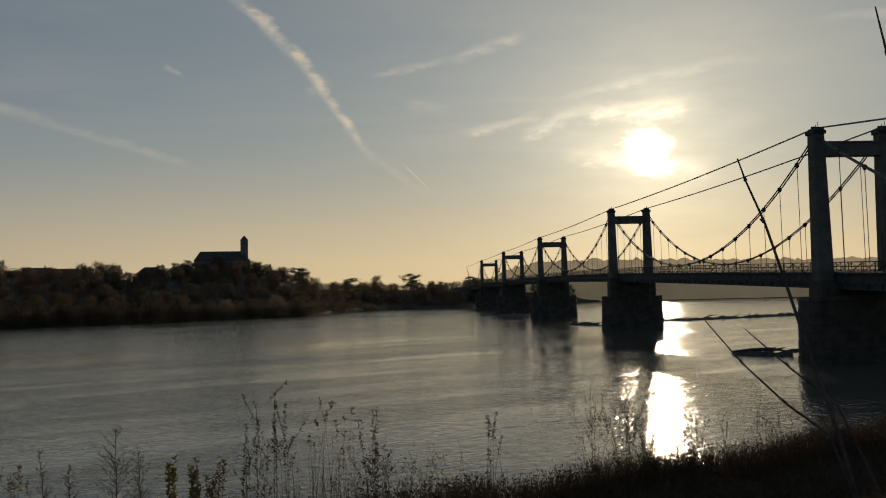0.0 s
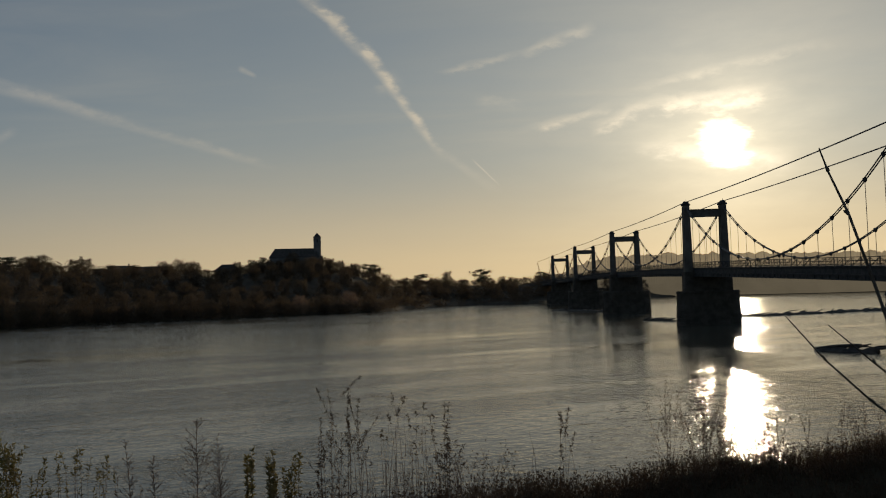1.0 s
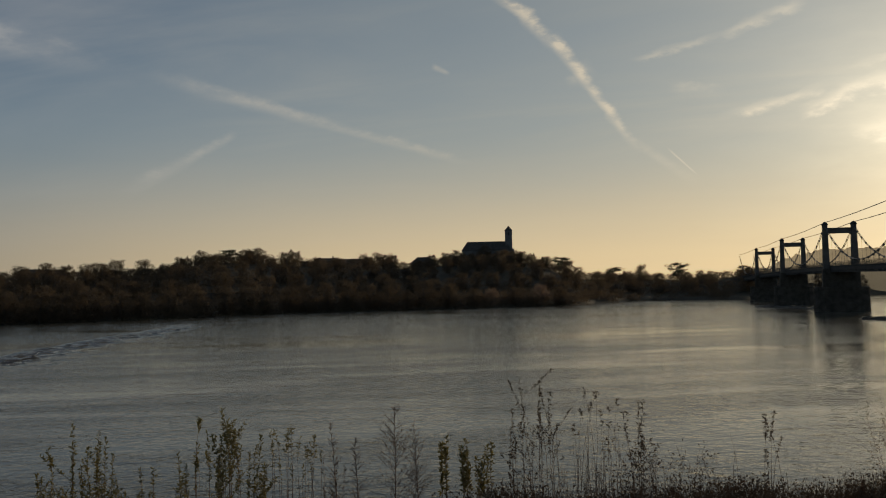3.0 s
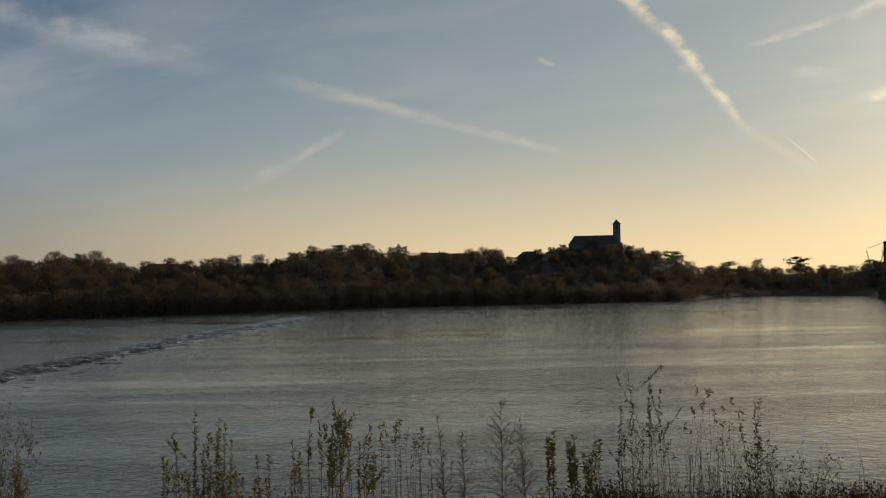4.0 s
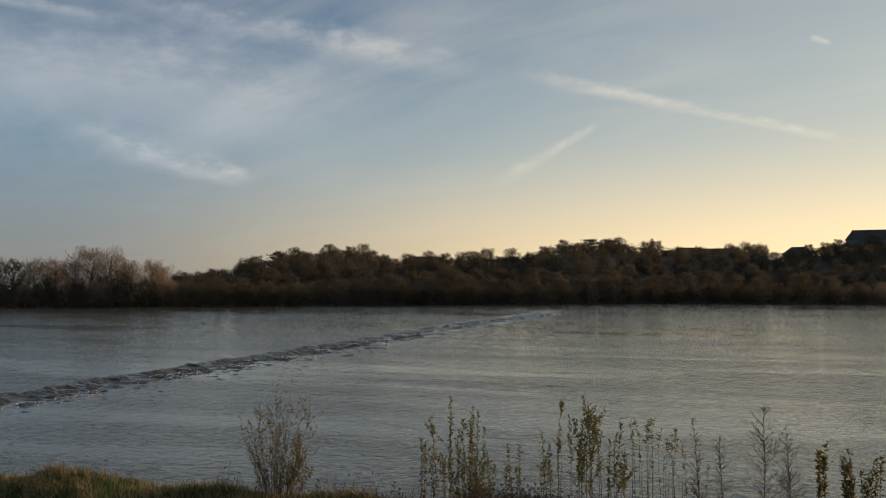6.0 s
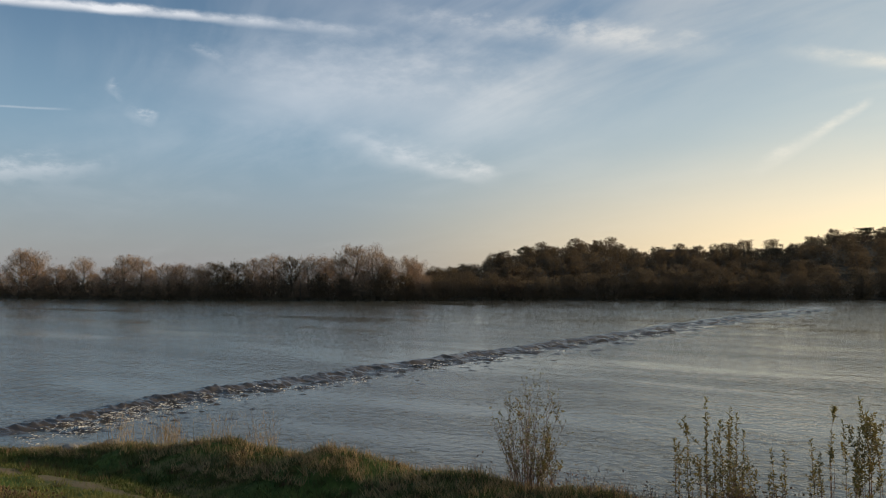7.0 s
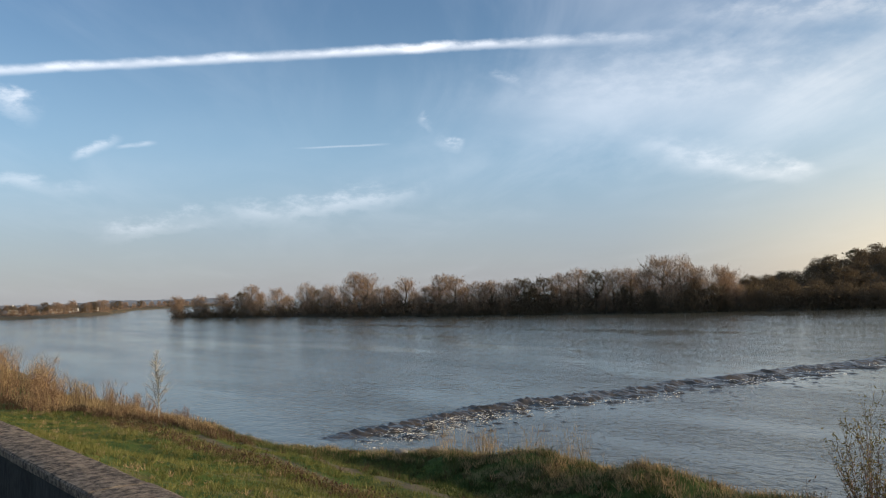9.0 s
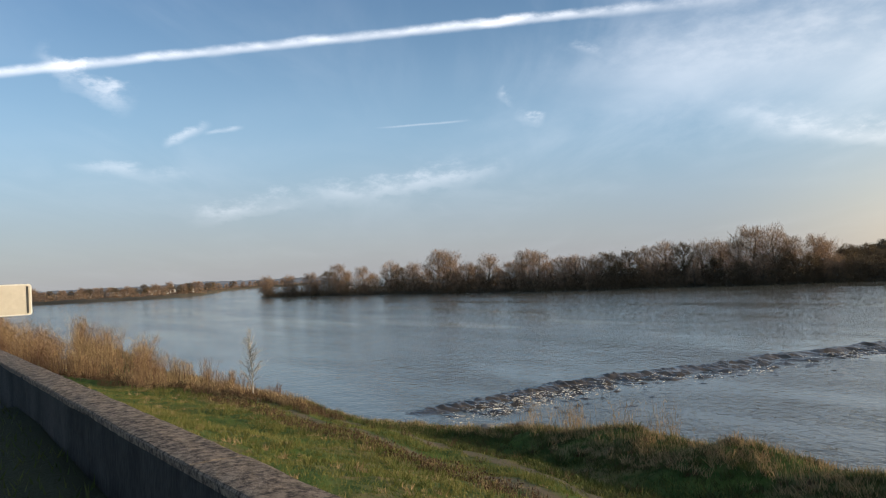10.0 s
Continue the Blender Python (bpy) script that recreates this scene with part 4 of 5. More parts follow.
class Wood:
    """Many far trees joined into one mesh of trunks and crowns."""

    def __init__(self):
        self.buf = {}

    def add(self, kind, p, h, wide=1.0):
        i = random.randrange(COUNT[kind])
        m = Matrix.Translation(p) @ pose(0, 0, 0, 0, 0, rnd(0, 360)) @ Matrix.Diagonal((h / 12 * wide, h / 12 * wide, h / 12, 1))
        for me in PROTO[kind, i]:
            co = np.empty(len(me.vertices) * 3)
            me.vertices.foreach_get("co", co)
            co = co.reshape(-1, 3) @ np.array(m.to_3x3()).T + np.array(m.translation)
            b = self.buf.setdefault(me.materials[0].name, Buf())
            k = len(b.v)
            b.v += [tuple(q) for q in co]
            b.f += [tuple(k + j for j in q.vertices) for q in me.polygons]

    def put(self, name, label):
        for mat_name, b in self.buf.items():
            tagged(part(name, b, bpy.data.materials[mat_name]), label, "woodland", kind="stuff")


def far_point(az, back, sink=0.3):
    r = shore(az) + back
    p = way(az) * r
    return Vector((p.x, p.y, far_height(az, r) - sink))


# bare trees of the low island, tops as they stand out
TOPS = [(100.2, .25), (98.7, .25), (97.2, .35), (95.3, .86), (93.6, .60), (91.6, .85), (90.0, .7), (88.2, 1.5), (87.4, 1.35), (86.2, .55), (84.7, 1.0), (83.2, .5), (82.2, 1.2), (81.2, 1.1),
        (79.6, .65), (78.6, .7), (77.4, .6), (76.3, .75), (75.0, .8), (73.8, 1.0), (72.6, 1.3), (71.4, 1.1), (70.2, 1.2), (69.0, 1.2), (68.0, 1.1), (67.0, 1.95), (65.7, 1.85), (64.6, 1.2), (63.2, 1.2), (62.6, .9)]
for az, el in TOPS:
    back = rnd(8, 14) if az < 97 else 4
    p = far_point(az, back)
    h = ((shore(az) + back) * math.tan(radians(el)) + EYE - p.z) * 1.12
    tree("bare" if az > 80 or el > 1.15 else random.choice(["bare", "dense"]), p, h, rnd(0.95, 1.2) if el > 0.8 else 1.25)
az = 100.2
while az > 8.5:                                   # waterside row
    p = far_point(az, rnd(3, 7))
    top = lerp_table(az, [(8, 9), (30, 11), (60, 8.5), (78, 7.5), (90, 7.5), (101, 6.5)])
    tree("bare" if random.random() < (0.8 if az > 78 else 0.4 if az > 60 else 0.12) else "dense", p, top * rnd(0.75, 1.1), rnd(1.0, 1.4))
    az -= rnd(1.1, 1.9)
az = 96
while az > 61:                                    # second row on the island
    tree(random.choice(["bare", "bare", "dense"]), far_point(az, rnd(14, 26)), rnd(7.5, 10.5), 1.2)
    az -= rnd(1.2, 1.9)
# hill: crest line and slope
slope_wood = Wood()
az = 61.5
while az > -9:
    d, z = ridge(az)
    el = lerp_table(az, SKYLINE)
    near_church = 13.0 < az < 17.6
    if not near_church:
        r = d + rnd(-14, 10)
        g = far_height(az, r) - 3.2
        h = r * math.tan(radians(el)) + EYE - g
        kind = random.choice(["dense", "dense", "dense", "bare"]) if az > 8 else random.choice(["dense", "bare"])
        p = way(az) * r
        tree(kind, (p.x, p.y, g), h * rnd(0.88, 1.03), rnd(1.15, 1.6))
        a2 = az - .55
        r2 = ridge(a2)[0] + rnd(-20, 4)
        p2 = way(a2) * r2
        g2 = far_height(a2, r2) - 3.2
        if not 13.0 < a2 < 17.6:
            tree(random.choice(["dense", "bare"]), (p2.x, p2.y, g2), (r2 * math.tan(radians(lerp_table(a2, SKYLINE))) + EYE - g2) * rnd(.86, .98), rnd(1.2, 1.6))
    for frac in ((0.3, 0.55, 0.8) if az > 8 else (0.3, 0.65)):
        a2 = az + rnd(-.5, .5)
        r = shore(a2) + (ridge(a2)[0] - shore(a2)) * (frac + rnd(-.1, .1))
        p = way(a2) * r
        slope_wood.add("dense", (p.x, p.y, far_height(a2, r) - .4), rnd(7.5, 10), rnd(1.2, 1.6))
    az -= rnd(1.0, 1.5)
for az, el, kind, wide in ((29.0, 2.95, "spruce", 1.0), (33.2, 2.95, "cedar", 1.5), (31.8, 2.9, "cedar", 1.5), (40.1, 2.05, "spruce", .9), (10.2, 2.1, "cedar", 1.5), (12.0, 2.45, "cypress", 1.0), (11.4, 2.2, "cypress", 1.1),
                           (4.7, 1.55, "dense", 1.0), (2.3, 1.48, "cedar", 1.25), (6.6, 1.28, "cedar", 1.5), (55.0, 1.9, "cedar", 1.2), (53.0, 2.0, "spruce", 1.0), (-2.0, 1.2, "cedar", 1.3), (19.0, 2.3, "bare", 1.2), (23.0, 2.8, "bare", 1.2), (24.0, 2.7, "bare", 1.1), (22.2, 2.65, "bare", 1.2), (51.0, 2.35, "bare", 1.4)):
    d, z = ridge(az)
    g = far_height(az, d) - 0.4
    p = way(az) * d
    tree(kind, (p.x, p.y, g - 3.0), d * math.tan(radians(el)) + EYE - g + 3.0, wide)
for az in (17.7, 17.0, 16.4, 15.8, 15.2, 14.6, 14.0, 13.4, 12.9):      # trees in front of the church
    r = ridge(az)[0] - rnd(14, 24)
    p = way(az) * r
    g = far_height(az, r) - 2.0
    tree("dense", (p.x, p.y, g), r * math.tan(radians(rnd(2.6, 2.85))) + EYE - g, rnd(1.0, 1.3))
for az in np.arange(12.8, 18.2, 0.45):
    r = ridge(az)[0] - rnd(34, 60)
    p = way(az) * r
    g = far_height(az, r) - 2.0
    tree("dense", (p.x, p.y, g), r * math.tan(radians(rnd(2.2, 2.55))) + EYE - g, rnd(1.1, 1.4))
slope_wood.put("slope_wood", "dark mixed trees massed on the far slope")
# trees upstream beyond the bend
bend_wood = Wood()
for i in range(46):
    az = 99.0 + 16 * (i / 45) + rnd(-.2, .2)
    d = lerp_table(az, [(97, 1000), (101, 900), (103, 760), (104.5, 560), (107, 500), (112, 490), (118, 520)]) + rnd(20, 60)
    p = way(az) * d
    el = lerp_table(az, [(99, .12), (103, .12), (104.3, .22), (106, .30), (109, .18), (112, .15), (118, .3)])
    bend_wood.add("bare" if random.random() < .7 else "dense", (p.x, p.y, 1.5), max(4.5, d * math.tan(radians(el)) + EYE - 1.5) * rnd(.7, 1.05), 1.3)
bend_wood.put("bend_wood", "distant brown trees beyond the river bend")


def thicket(name, pts, per, size, mat, label, up=0.3):
    """Undergrowth of many leafy sprays round the given clump centres (place, radius, height)."""
    b = Buf()
    for c, rad, hgt in pts:
        for _ in range(per):
            t = random.random()
            q = Vector((c[0] + random.gauss(0, rad * .5), c[1] + random.gauss(0, rad * .5), c[2] + t * hgt))
            d = rdir(up)
            sd = d.cross(rdir()).normalized()
            b.leaf(q, d, sd, size * rnd(.6, 1.3), size * rnd(.35, .7))
    return tagged(part(name, b, mat), label, "undergrowth", kind="stuff")


pts = []
for az in np.arange(8.5, 100.4, 0.32):
    for k in range(5):
        a2 = az + rnd(-.15, .15)
        back = rnd(0.5, 12) if az < 98 else rnd(.5, 3)
        pts.append((far_point(a2, back, .2), 2.2, rnd(2.5, 6.0)))
thicket("waterside_thicket", pts, 60, 0.6, M_AUTUMN, "dark tangled undergrowth along the far water's edge")
pts = []
for az in np.arange(-9, 60, 0.5):
    for k in range(5):
        a2 = az + rnd(-.25, .25)
        r = shore(a2) + (ridge(a2)[0] + 5 - shore(a2)) * rnd(0.02, 1.0)
        if 13.0 < a2 < 17.6 and r > ridge(a2)[0] - 8:
            continue
        p = way(a2) * r
        pts.append(((p.x, p.y, far_height(a2, r) - .3), 4.0, rnd(3, 5.2)))
thicket("hillside_wood", pts, 170, 0.8, M_AUTUMN, "dark mixed woodland covering the hillside")
pts = []
for az in np.arange(98, 118, 0.3):
    d = lerp_table(az, [(97, 1000), (101, 900), (103, 760), (104.5, 560), (107, 500), (112, 490), (118, 520)]) + rnd(8, 40)
    p = way(az) * d
    pts.append(((p.x, p.y, 1.0), 4.0, rnd(2, 4)))
thicket("distant_hedge", pts, 40, 1.2, M_TWIGS, "distant brown hedges beyond the river bend")


# ---- church and houses ----
def gable_house(name, m, L, W, H, R, wall_mat, roof_mat, label, hip=0.0, chimney=True):
    """House with walls, pitched roof, chimney, door and windows; local x along the ridge."""
    ob = thing(name, m, label, "house")
    b = Buf(); b.box((0, 0, H / 2 - 1), (L, W, H + 2)); 
    if not hip:
        for x in (-L / 2, L / 2):
            b.face((x, -W / 2, H), (x, W / 2, H), (x, 0, H + R))
    part("wall", b, wall_mat, ob)
    e = 0.35
    r = Buf()
    rx = L / 2 + e - hip
    pts = [(-L / 2 - e, -W / 2 - e, H - .1), (L / 2 + e, -W / 2 - e, H - .1), (L / 2 + e, W / 2 + e, H - .1), (-L / 2 - e, W / 2 + e, H - .1), (-rx, 0, H + R), (rx, 0, H + R)]
    r.v += pts
    r.f += [(0, 1, 5, 4), (2, 3, 4, 5), (1, 2, 5), (3, 0, 4), (3, 2, 1, 0)]
    roof = part("roof", r, roof_mat, ob)
    if chimney:
        c = Buf(); c.box((L * .3, 0.4, H + R + .2), (.7, .6, 1.6)); part("chimney", c, wall_mat, roof)
    nwin = max(2, int(L / 3.2))
    for sy in (-1, 1):
        for k in range(nwin):
            x = (k + .5) / nwin * L - L / 2
            for z in ([1.5] if H < 4 else [1.5, 4.2]):
                wnd = Buf(); wnd.box((x, sy * (W / 2 + .02), z), (1.0, .08, 1.3)); part("window", wnd, M_PANE, ob)
    d = Buf(); d.box((L * .12, -(W / 2 + .03), 1.05), (1.0, .1, 2.1)); part("door", d, M_WOOD, ob)
    return ob


def build_church():
    D = 500.0
    a_left, a_right = way(17.0) * D, way(13.75) * D
    mid = (a_left + a_right) / 2
    ax = (a_right - a_left).normalized()
    L = (a_right - a_left).length
    zr = D * math.tan(radians(3.33)) + EYE
    zt = D * math.tan(radians(4.4)) + EYE
    ze, zg = zr - 5.5, 16.0
    m = Matrix(((ax.x, -ax.y, 0, mid.x), (ax.y, ax.x, 0, mid.y), (0, 0, 1, zg), (0, 0, 0, 1)))
    ch = thing("church", m, "stone church with long slate roof and square tower on a hill", "church")
    W = 11.0
    b = Buf(); b.box((0, 0, (ze - zg) / 2 - 2), (L, W, ze - zg + 4)); part("nave_wall", b, M_CHURCH, ch)
    r = Buf()
    e = .5
    z0, z1 = ze - zg - .2, zr - zg
    r.v += [(-L / 2 - e, -W / 2 - e, z0), (L / 2 + e, -W / 2 - e, z0), (L / 2 + e, W / 2 + e, z0), (-L / 2 - e, W / 2 + e, z0), (-L / 2 + 3.2, 0, z1), (L / 2 - .5, 0, z1)]
    r.f += [(0, 1, 5, 4), (2, 3, 4, 5), (1, 2, 5), (3, 0, 4), (3, 2, 1, 0)]
    part("nave_roof", r, M_SLATE, ch, "grey slate roof hipped at one end")
    for k in range(5):
        x = -L / 2 + (k + .5) * L / 5
        for sy in (-1, 1):
            wb_ = Buf(); wb_.box((x, sy * (W / 2 + .02), (ze - zg) * .55), (1.3, .1, 4.0)); part("window", wb_, M_PANE, ch)
            bt = Buf(); bt.box((x + L / 10, sy * (W / 2 + .5), (ze - zg) * .38), (.9, 1.1, (ze - zg) * .8), taper=.9); part("buttress", bt, M_CHURCH, ch)
    tx = L / 2 + 0.2
    tw = 4.3
    b = Buf(); b.box((tx, 0, (zt - 2.6 - zg) / 2 - 1), (tw, tw, zt - 2.6 - zg + 2), bevel=.2); b.box((tx, 0, zt - zg - 2.7), (tw + .4, tw + .4, .35)); b.box((tx + .3, 0, (ze - zg) * .5), (tw + 2.4, tw + 2.2, ze - zg + 1.5), taper=.86)
    tower = part("tower", b, M_CHURCH, ch, "square stone bell tower")
    b = Buf(); b.prism([(-tw * .5, -tw * .5), (tw * .5, -tw * .5), (tw * .5, tw * .5), (-tw * .5, tw * .5)], zt - zg - 2.55, zt - zg, Matrix.Translation((tx, 0, 0)), .06)
    part("tower_roof", b, M_SLATE, tower)
    for sx, sy in ((1, 0), (-1, 0), (0, 1), (0, -1)):
        b = Buf(); b.box((tx + sx * tw * .5, sy * tw * .5, zt - zg - 5.0), (.9 if sy else .12, .9 if sx else .12, 2.0)); part("belfry_opening", b, M_PANE, tower)


build_church()
for az, el, ln, hip in ((26.6, 2.35, 13, 0), (24.8, 2.28, 15, 0), (19.8, 2.32, 14, 4), (27.6, 2.15, 11, 0), (45.0, 1.75, 12, 0), (43.8, 1.72, 10, 3)):
    d, z = ridge(az)
    d += 6
    p = way(az) * d
    zt = d * math.tan(radians(el)) + EYE
    gable_house("house", Matrix.Translation((p.x, p.y, zt - 8.5)) @ pose(0, 0, 0, 0, 0, az + rnd(-12, 12)), ln, 8, 5.2, 3.3, M_CHURCH, M_SLATE, "stone two-storey house with a slate roof among hilltop trees", hip)
for az, dd, ln in ((111.8, 60, 7), (110.1, 80, 6), (109.3, 62, 5), (107.6, 66, 8), (106.5, 75, 6), (105.4, 60, 6)):
    d = lerp_table(az, [(103, 760), (104.5, 560), (107, 500), (112, 490)]) + dd
    p = way(az) * d
    gable_house("house", Matrix.Translation((p.x, p.y, 1.9)) @ pose(0, 0, 0, 0, 0, az + rnd(-30, 30)), ln, 6, 2.8, 2.0, M_WHITEWALL, M_SLATE, "small white riverside house with a grey roof", 0)


# ---- plants on the near bank ----
def stem_curve(p, h, lean, wob=0.05, k=5):
    a = rnd(0, 6.28)
    d = Vector((math.cos(a), math.sin(a), 0)) * lean
    pts = []
    for i in range(k + 1):
        t = i / k
        pts.append(Vector(p) + Vector((0, 0, h * t)) + d * h * t * t + Vector((rnd(-1, 1), rnd(-1, 1), 0)) * wob * h * t * (0.4 if i < k else .6))
    return pts


def leaves_on(leaves, pts, count, leafy, leaf_len):
    k = len(pts) - 1
    for _ in range(count):
        t = 1 - leafy * rnd(0, 1) ** 1.2
        i = min(k - 1, int(t * k))
        q = pts[i].lerp(pts[i + 1], t * k - i)
        d = (rdir(.35) + Vector((0, 0, .25))).normalized()
        leaves.leaf(q, d, d.cross(rdir()).normalized(), leaf_len * rnd(.6, 1.4), leaf_len * rnd(.28, .42))


def shoot(stem, leaves, p, h, lean=0.15, leafy=0.5, leaf_len=0.09, density=34, r=0.011, out=None, sides=0):
    """An upright shoot, leaning outwards, with side twigs and leaves along its upper part."""
    pts = stem_curve(p, h, lean, 0.035)
    if out:
        for i, q in enumerate(pts):
            q += Vector((out[0], out[1], 0)) * (i / 5) ** 1.4 * h
    stem.tube(pts, [r * (1 - .8 * i / 5) for i in range(6)], 4, False)
    if leaves:
        leaves_on(leaves, pts, int(density * h * leafy), leafy, leaf_len)
    for _ in range(sides):
        t = rnd(.3, .9)
        i = min(4, int(t * 5))
        q = pts[i].lerp(pts[i + 1], t * 5 - i)
        d = Vector((random.gauss(0, .6), random.gauss(0, .6), 1.0)).normalized()
        ln = h * rnd(.12, .32)
        tw = [q, q + d * ln * .5 + rdir() * ln * .06, q + d * ln + Vector((0, 0, ln * .15))]
        stem.tube(tw, [r * .45, r * .35, r * .15], 3, False)
        if leaves:
            leaves_on(leaves, tw, int(density * ln * .9), .7, leaf_len)
    return pts


def bank_spot(az, back=0.0):
    """Place on the crest of the bank at a heading, moved towards the river by back metres."""
    n = 19.6 + back
    d = n / math.sin(radians(WALL_AZ - az))
    q = way(az) * d
    s = d * math.cos(radians(WALL_AZ - az))
    return Vector((q.x, q.y, bank_height(s, n) - 0.06)), d


def top_h(az, el, back=0.0):
    p, d = bank_spot(az, back)
    return max(0.3, d * math.tan(radians(el)) + EYE - p.z)


def bush(az, el, spread, n_stems, leafy, leaf_mat, label, back=0.0, lean=0.2, leaf_len=0.09, density=34, stem_mat=None, hvar=(0.5, 1.0), fan=True, sides=0, thick=0.011):
    p, d = bank_spot(az, back)
    h = top_h(az, el, back)
    ob = thing("bush", Matrix.Translation(p), label, "bush", "bushes on the bank")
    lv = Buf()
    for i in range(n_stems):
        st = Buf()
        a, q = rnd(0, 6.28), rnd(0, 1) ** .6 * spread * (.12 if fan else .5)
        base = Vector((math.cos(a) * q, math.sin(a) * q, -.1))
        hh = h * (1.0 if i == 0 else rnd(*hvar))
        o = rnd(0, .6) * spread / h if fan and i else 0.0
        shoot(st, lv if leafy else None, base, hh, rnd(0, lean) if not fan else 0, leafy, leaf_len, density, thick,
              (math.cos(a) * o, math.sin(a) * o), sides)
        part("stem", st, stem_mat or M_STEM, ob)
    if lv.f:
        part("foliage", lv, leaf_mat, ob)
    return ob


def twiggy(ob, h, n, spread, mat, thick=1.0):
    """Fine side twigs on a slim bare sapling."""
    b = Buf()
    main = stem_curve((0, 0, -.1), h, .05, .03)
    b.tube(main, [thick * v for v in (.02, .016, .012, .009, .006, .003)], 5, False)
    for i in range(n):
        t = rnd(.22, .97)
        j = min(4, int(t * 5))
        q = main[j].lerp(main[j + 1], t * 5 - j)
        d = Vector((random.gauss(0, 1), random.gauss(0, 1), 1.1)).normalized()
        ln = spread * (1.15 - t) * rnd(.6, 1.2)
        e = q + d * ln
        m1 = q.lerp(e, .5) + rdir() * ln * .08
        b.tube([q, m1, e], [.006 * thick, .004 * thick, .002 * thick], 3, False)
        for _ in range(7):
            u = q.lerp(e, rnd(.3, 1))
            dd = (d + rdir() * .8).normalized()
            b.sliver(u, dd, dd.cross(rdir()).normalized(), ln * rnd(.15, .4), .007 * thick)
    part("branchwork", b, mat, ob)


bush(54.9, -7.6, 2.8, 44, 0.16, M_WILLOW, "willow bush with reddish stems and sparse yellow-green leaves", density=9, hvar=(.35, .95), sides=9, thick=.010)
bush(53.4, -9.9, 0.9, 7, 0.45, M_WILLOW, "low willow shoots with yellowing leaves", density=60, fan=False, sides=3)
for az, el, st in ((42.55, -7.9, 3), (41.6, -8.5, 2), (40.8, -8.9, 2), (43.6, -9.7, 2), (44.5, -10.6, 2), (42.0, -9.4, 3), (41.1, -10.2, 3)):
    bush(az, el, 0.35, st, 0.78, M_WILLOW, "upright leafy willow shoots turning yellow", density=56, back=.3, lean=.03, fan=False, sides=1, hvar=(.6, .95))
bush(42.2, -11.0, 2.0, 16, 0.3, M_WILLOW, "low tangle of reddish willow stems", density=30, fan=False, sides=6, hvar=(.4, 1.0), lean=.4, thick=.008)
bush(38.6, -10.9, 0.5, 5, 0.6, M_WILLOW, "small leafy willow shoots", density=60, fan=False, lean=.1)
bush(35.4, -8.0, 0.2, 2, 0.10, M_WILLOW, "single tall shoot with a leafy tip", density=220, back=.1, fan=False, lean=.03, hvar=(.6, .7))
bush(36.0, -9.6, 0.7, 7, 0.5, M_WILLOW, "low willow shoots with yellowing leaves", density=60, fan=False, lean=.1)
for az, el, st in ((33.5, -8.3, 5), (32.9, -8.5, 4), (34.2, -8.9, 4)):
    bush(az, el, 0.55, st, 0.42, M_WILLOW, "leafy willow clump with bare lower stems", density=62, back=.2, fan=False, lean=.08, sides=2, hvar=(.75, 1.0))
bush(31.4, -9.4, 0.6, 5, 0.5, M_WILLOW, "leafy willow clump with bare lower stems", density=70, fan=False, lean=.1, sides=2)
for az, el in ((30.4, -9.1), (29.7, -9.3), (29.0, -8.8), (28.2, -9.6), (27.6, -9.9)):
    bush(az, el, 0.45, 4, 0.16, M_WILLOW, "bare upright stems with a few leaves at the tips", density=50, fan=False, lean=.04, hvar=(.7, 1.0), thick=.009)
bush(26.3, -10.8, 0.8, 6, 0.25, M_BRAMBLE, "sparse bare stems with withered leaves", density=30, fan=False, lean=.3)
for az, el in ((18.4, -9.9), (17.2, -10.2), (16.5, -11.2), (15.8, -10.4)):
    bush(az, el, 0.35, 4, 0.55, M_WILLOW, "leafy green shoots in a small cluster", density=80, leaf_len=.11, fan=False, lean=.08, hvar=(.75, 1.0))
for az, el in ((12.6, -6.1), (12.0, -6.3), (11.2, -6.8), (13.4, -8.1), (14.0, -9.3), (11.6, -7.8), (13.0, -9.0)):
    bush(az, el, 0.3, 2, 0.34, M_BRAMBLE, "tall withered weeds with dark seed heads", density=44, leaf_len=.075, back=-.2, fan=False, lean=.1, hvar=(.6, .9), sides=2, thick=.010)
for az, el, lean in ((9.4, -6.9, .15), (8.9, -7.6, .1), (8.4, -6.7, .2), (7.7, -6.9, .25), (7.2, -7.9, .2), (10.2, -8.4, .2), (6.6, -7.4, .3)):
    bush(az, el, 0.35, 3, 0.06, M_BRAMBLE, "tall bare dead stems", density=60, fan=False, hvar=(.6, .95), lean=lean, thick=.009)
bush(5.2, -7.4, 0.7, 5, 0.5, M_BRAMBLE, "feathery dry plume above dark stems", density=22, leaf_len=.10, hvar=(.5, .9), sides=3)
bush(9.0, -10.3, 3.4, 60, 0.0, None, "thicket of thin bare reddish stems", hvar=(.35, 1.0), fan=False, sides=5, thick=.007, lean=.35)
bush(5.4, -10.2, 2.2, 34, 0.1, M_BRAMBLE, "thicket of thin bare reddish stems", density=7, hvar=(.35, 1.0), fan=False, sides=5, thick=.007, lean=.4)
bush(2.6, -10.2, 2.6, 40, 0.12, M_BRAMBLE, "low tangle of dark stems", density=7, hvar=(.35, 1.0), fan=False, sides=6, thick=.007, lean=.4)
bush(-3.2, -8.1, 0.7, 5, 0.3, M_BRAMBLE, "slim stalks with drooping seed heads", density=60, fan=False)
bush(-1.2, -9.3, 0.3, 2, 0.0, None, "single bare upright stalk", fan=False)
bush(-10.0, -5.9, 1.6, 9, 0.5, M_BRAMBLE, "arching dark bramble with small leaves", density=22, leaf_len=.06, hvar=(.5, 1.0), sides=4, thick=.008)
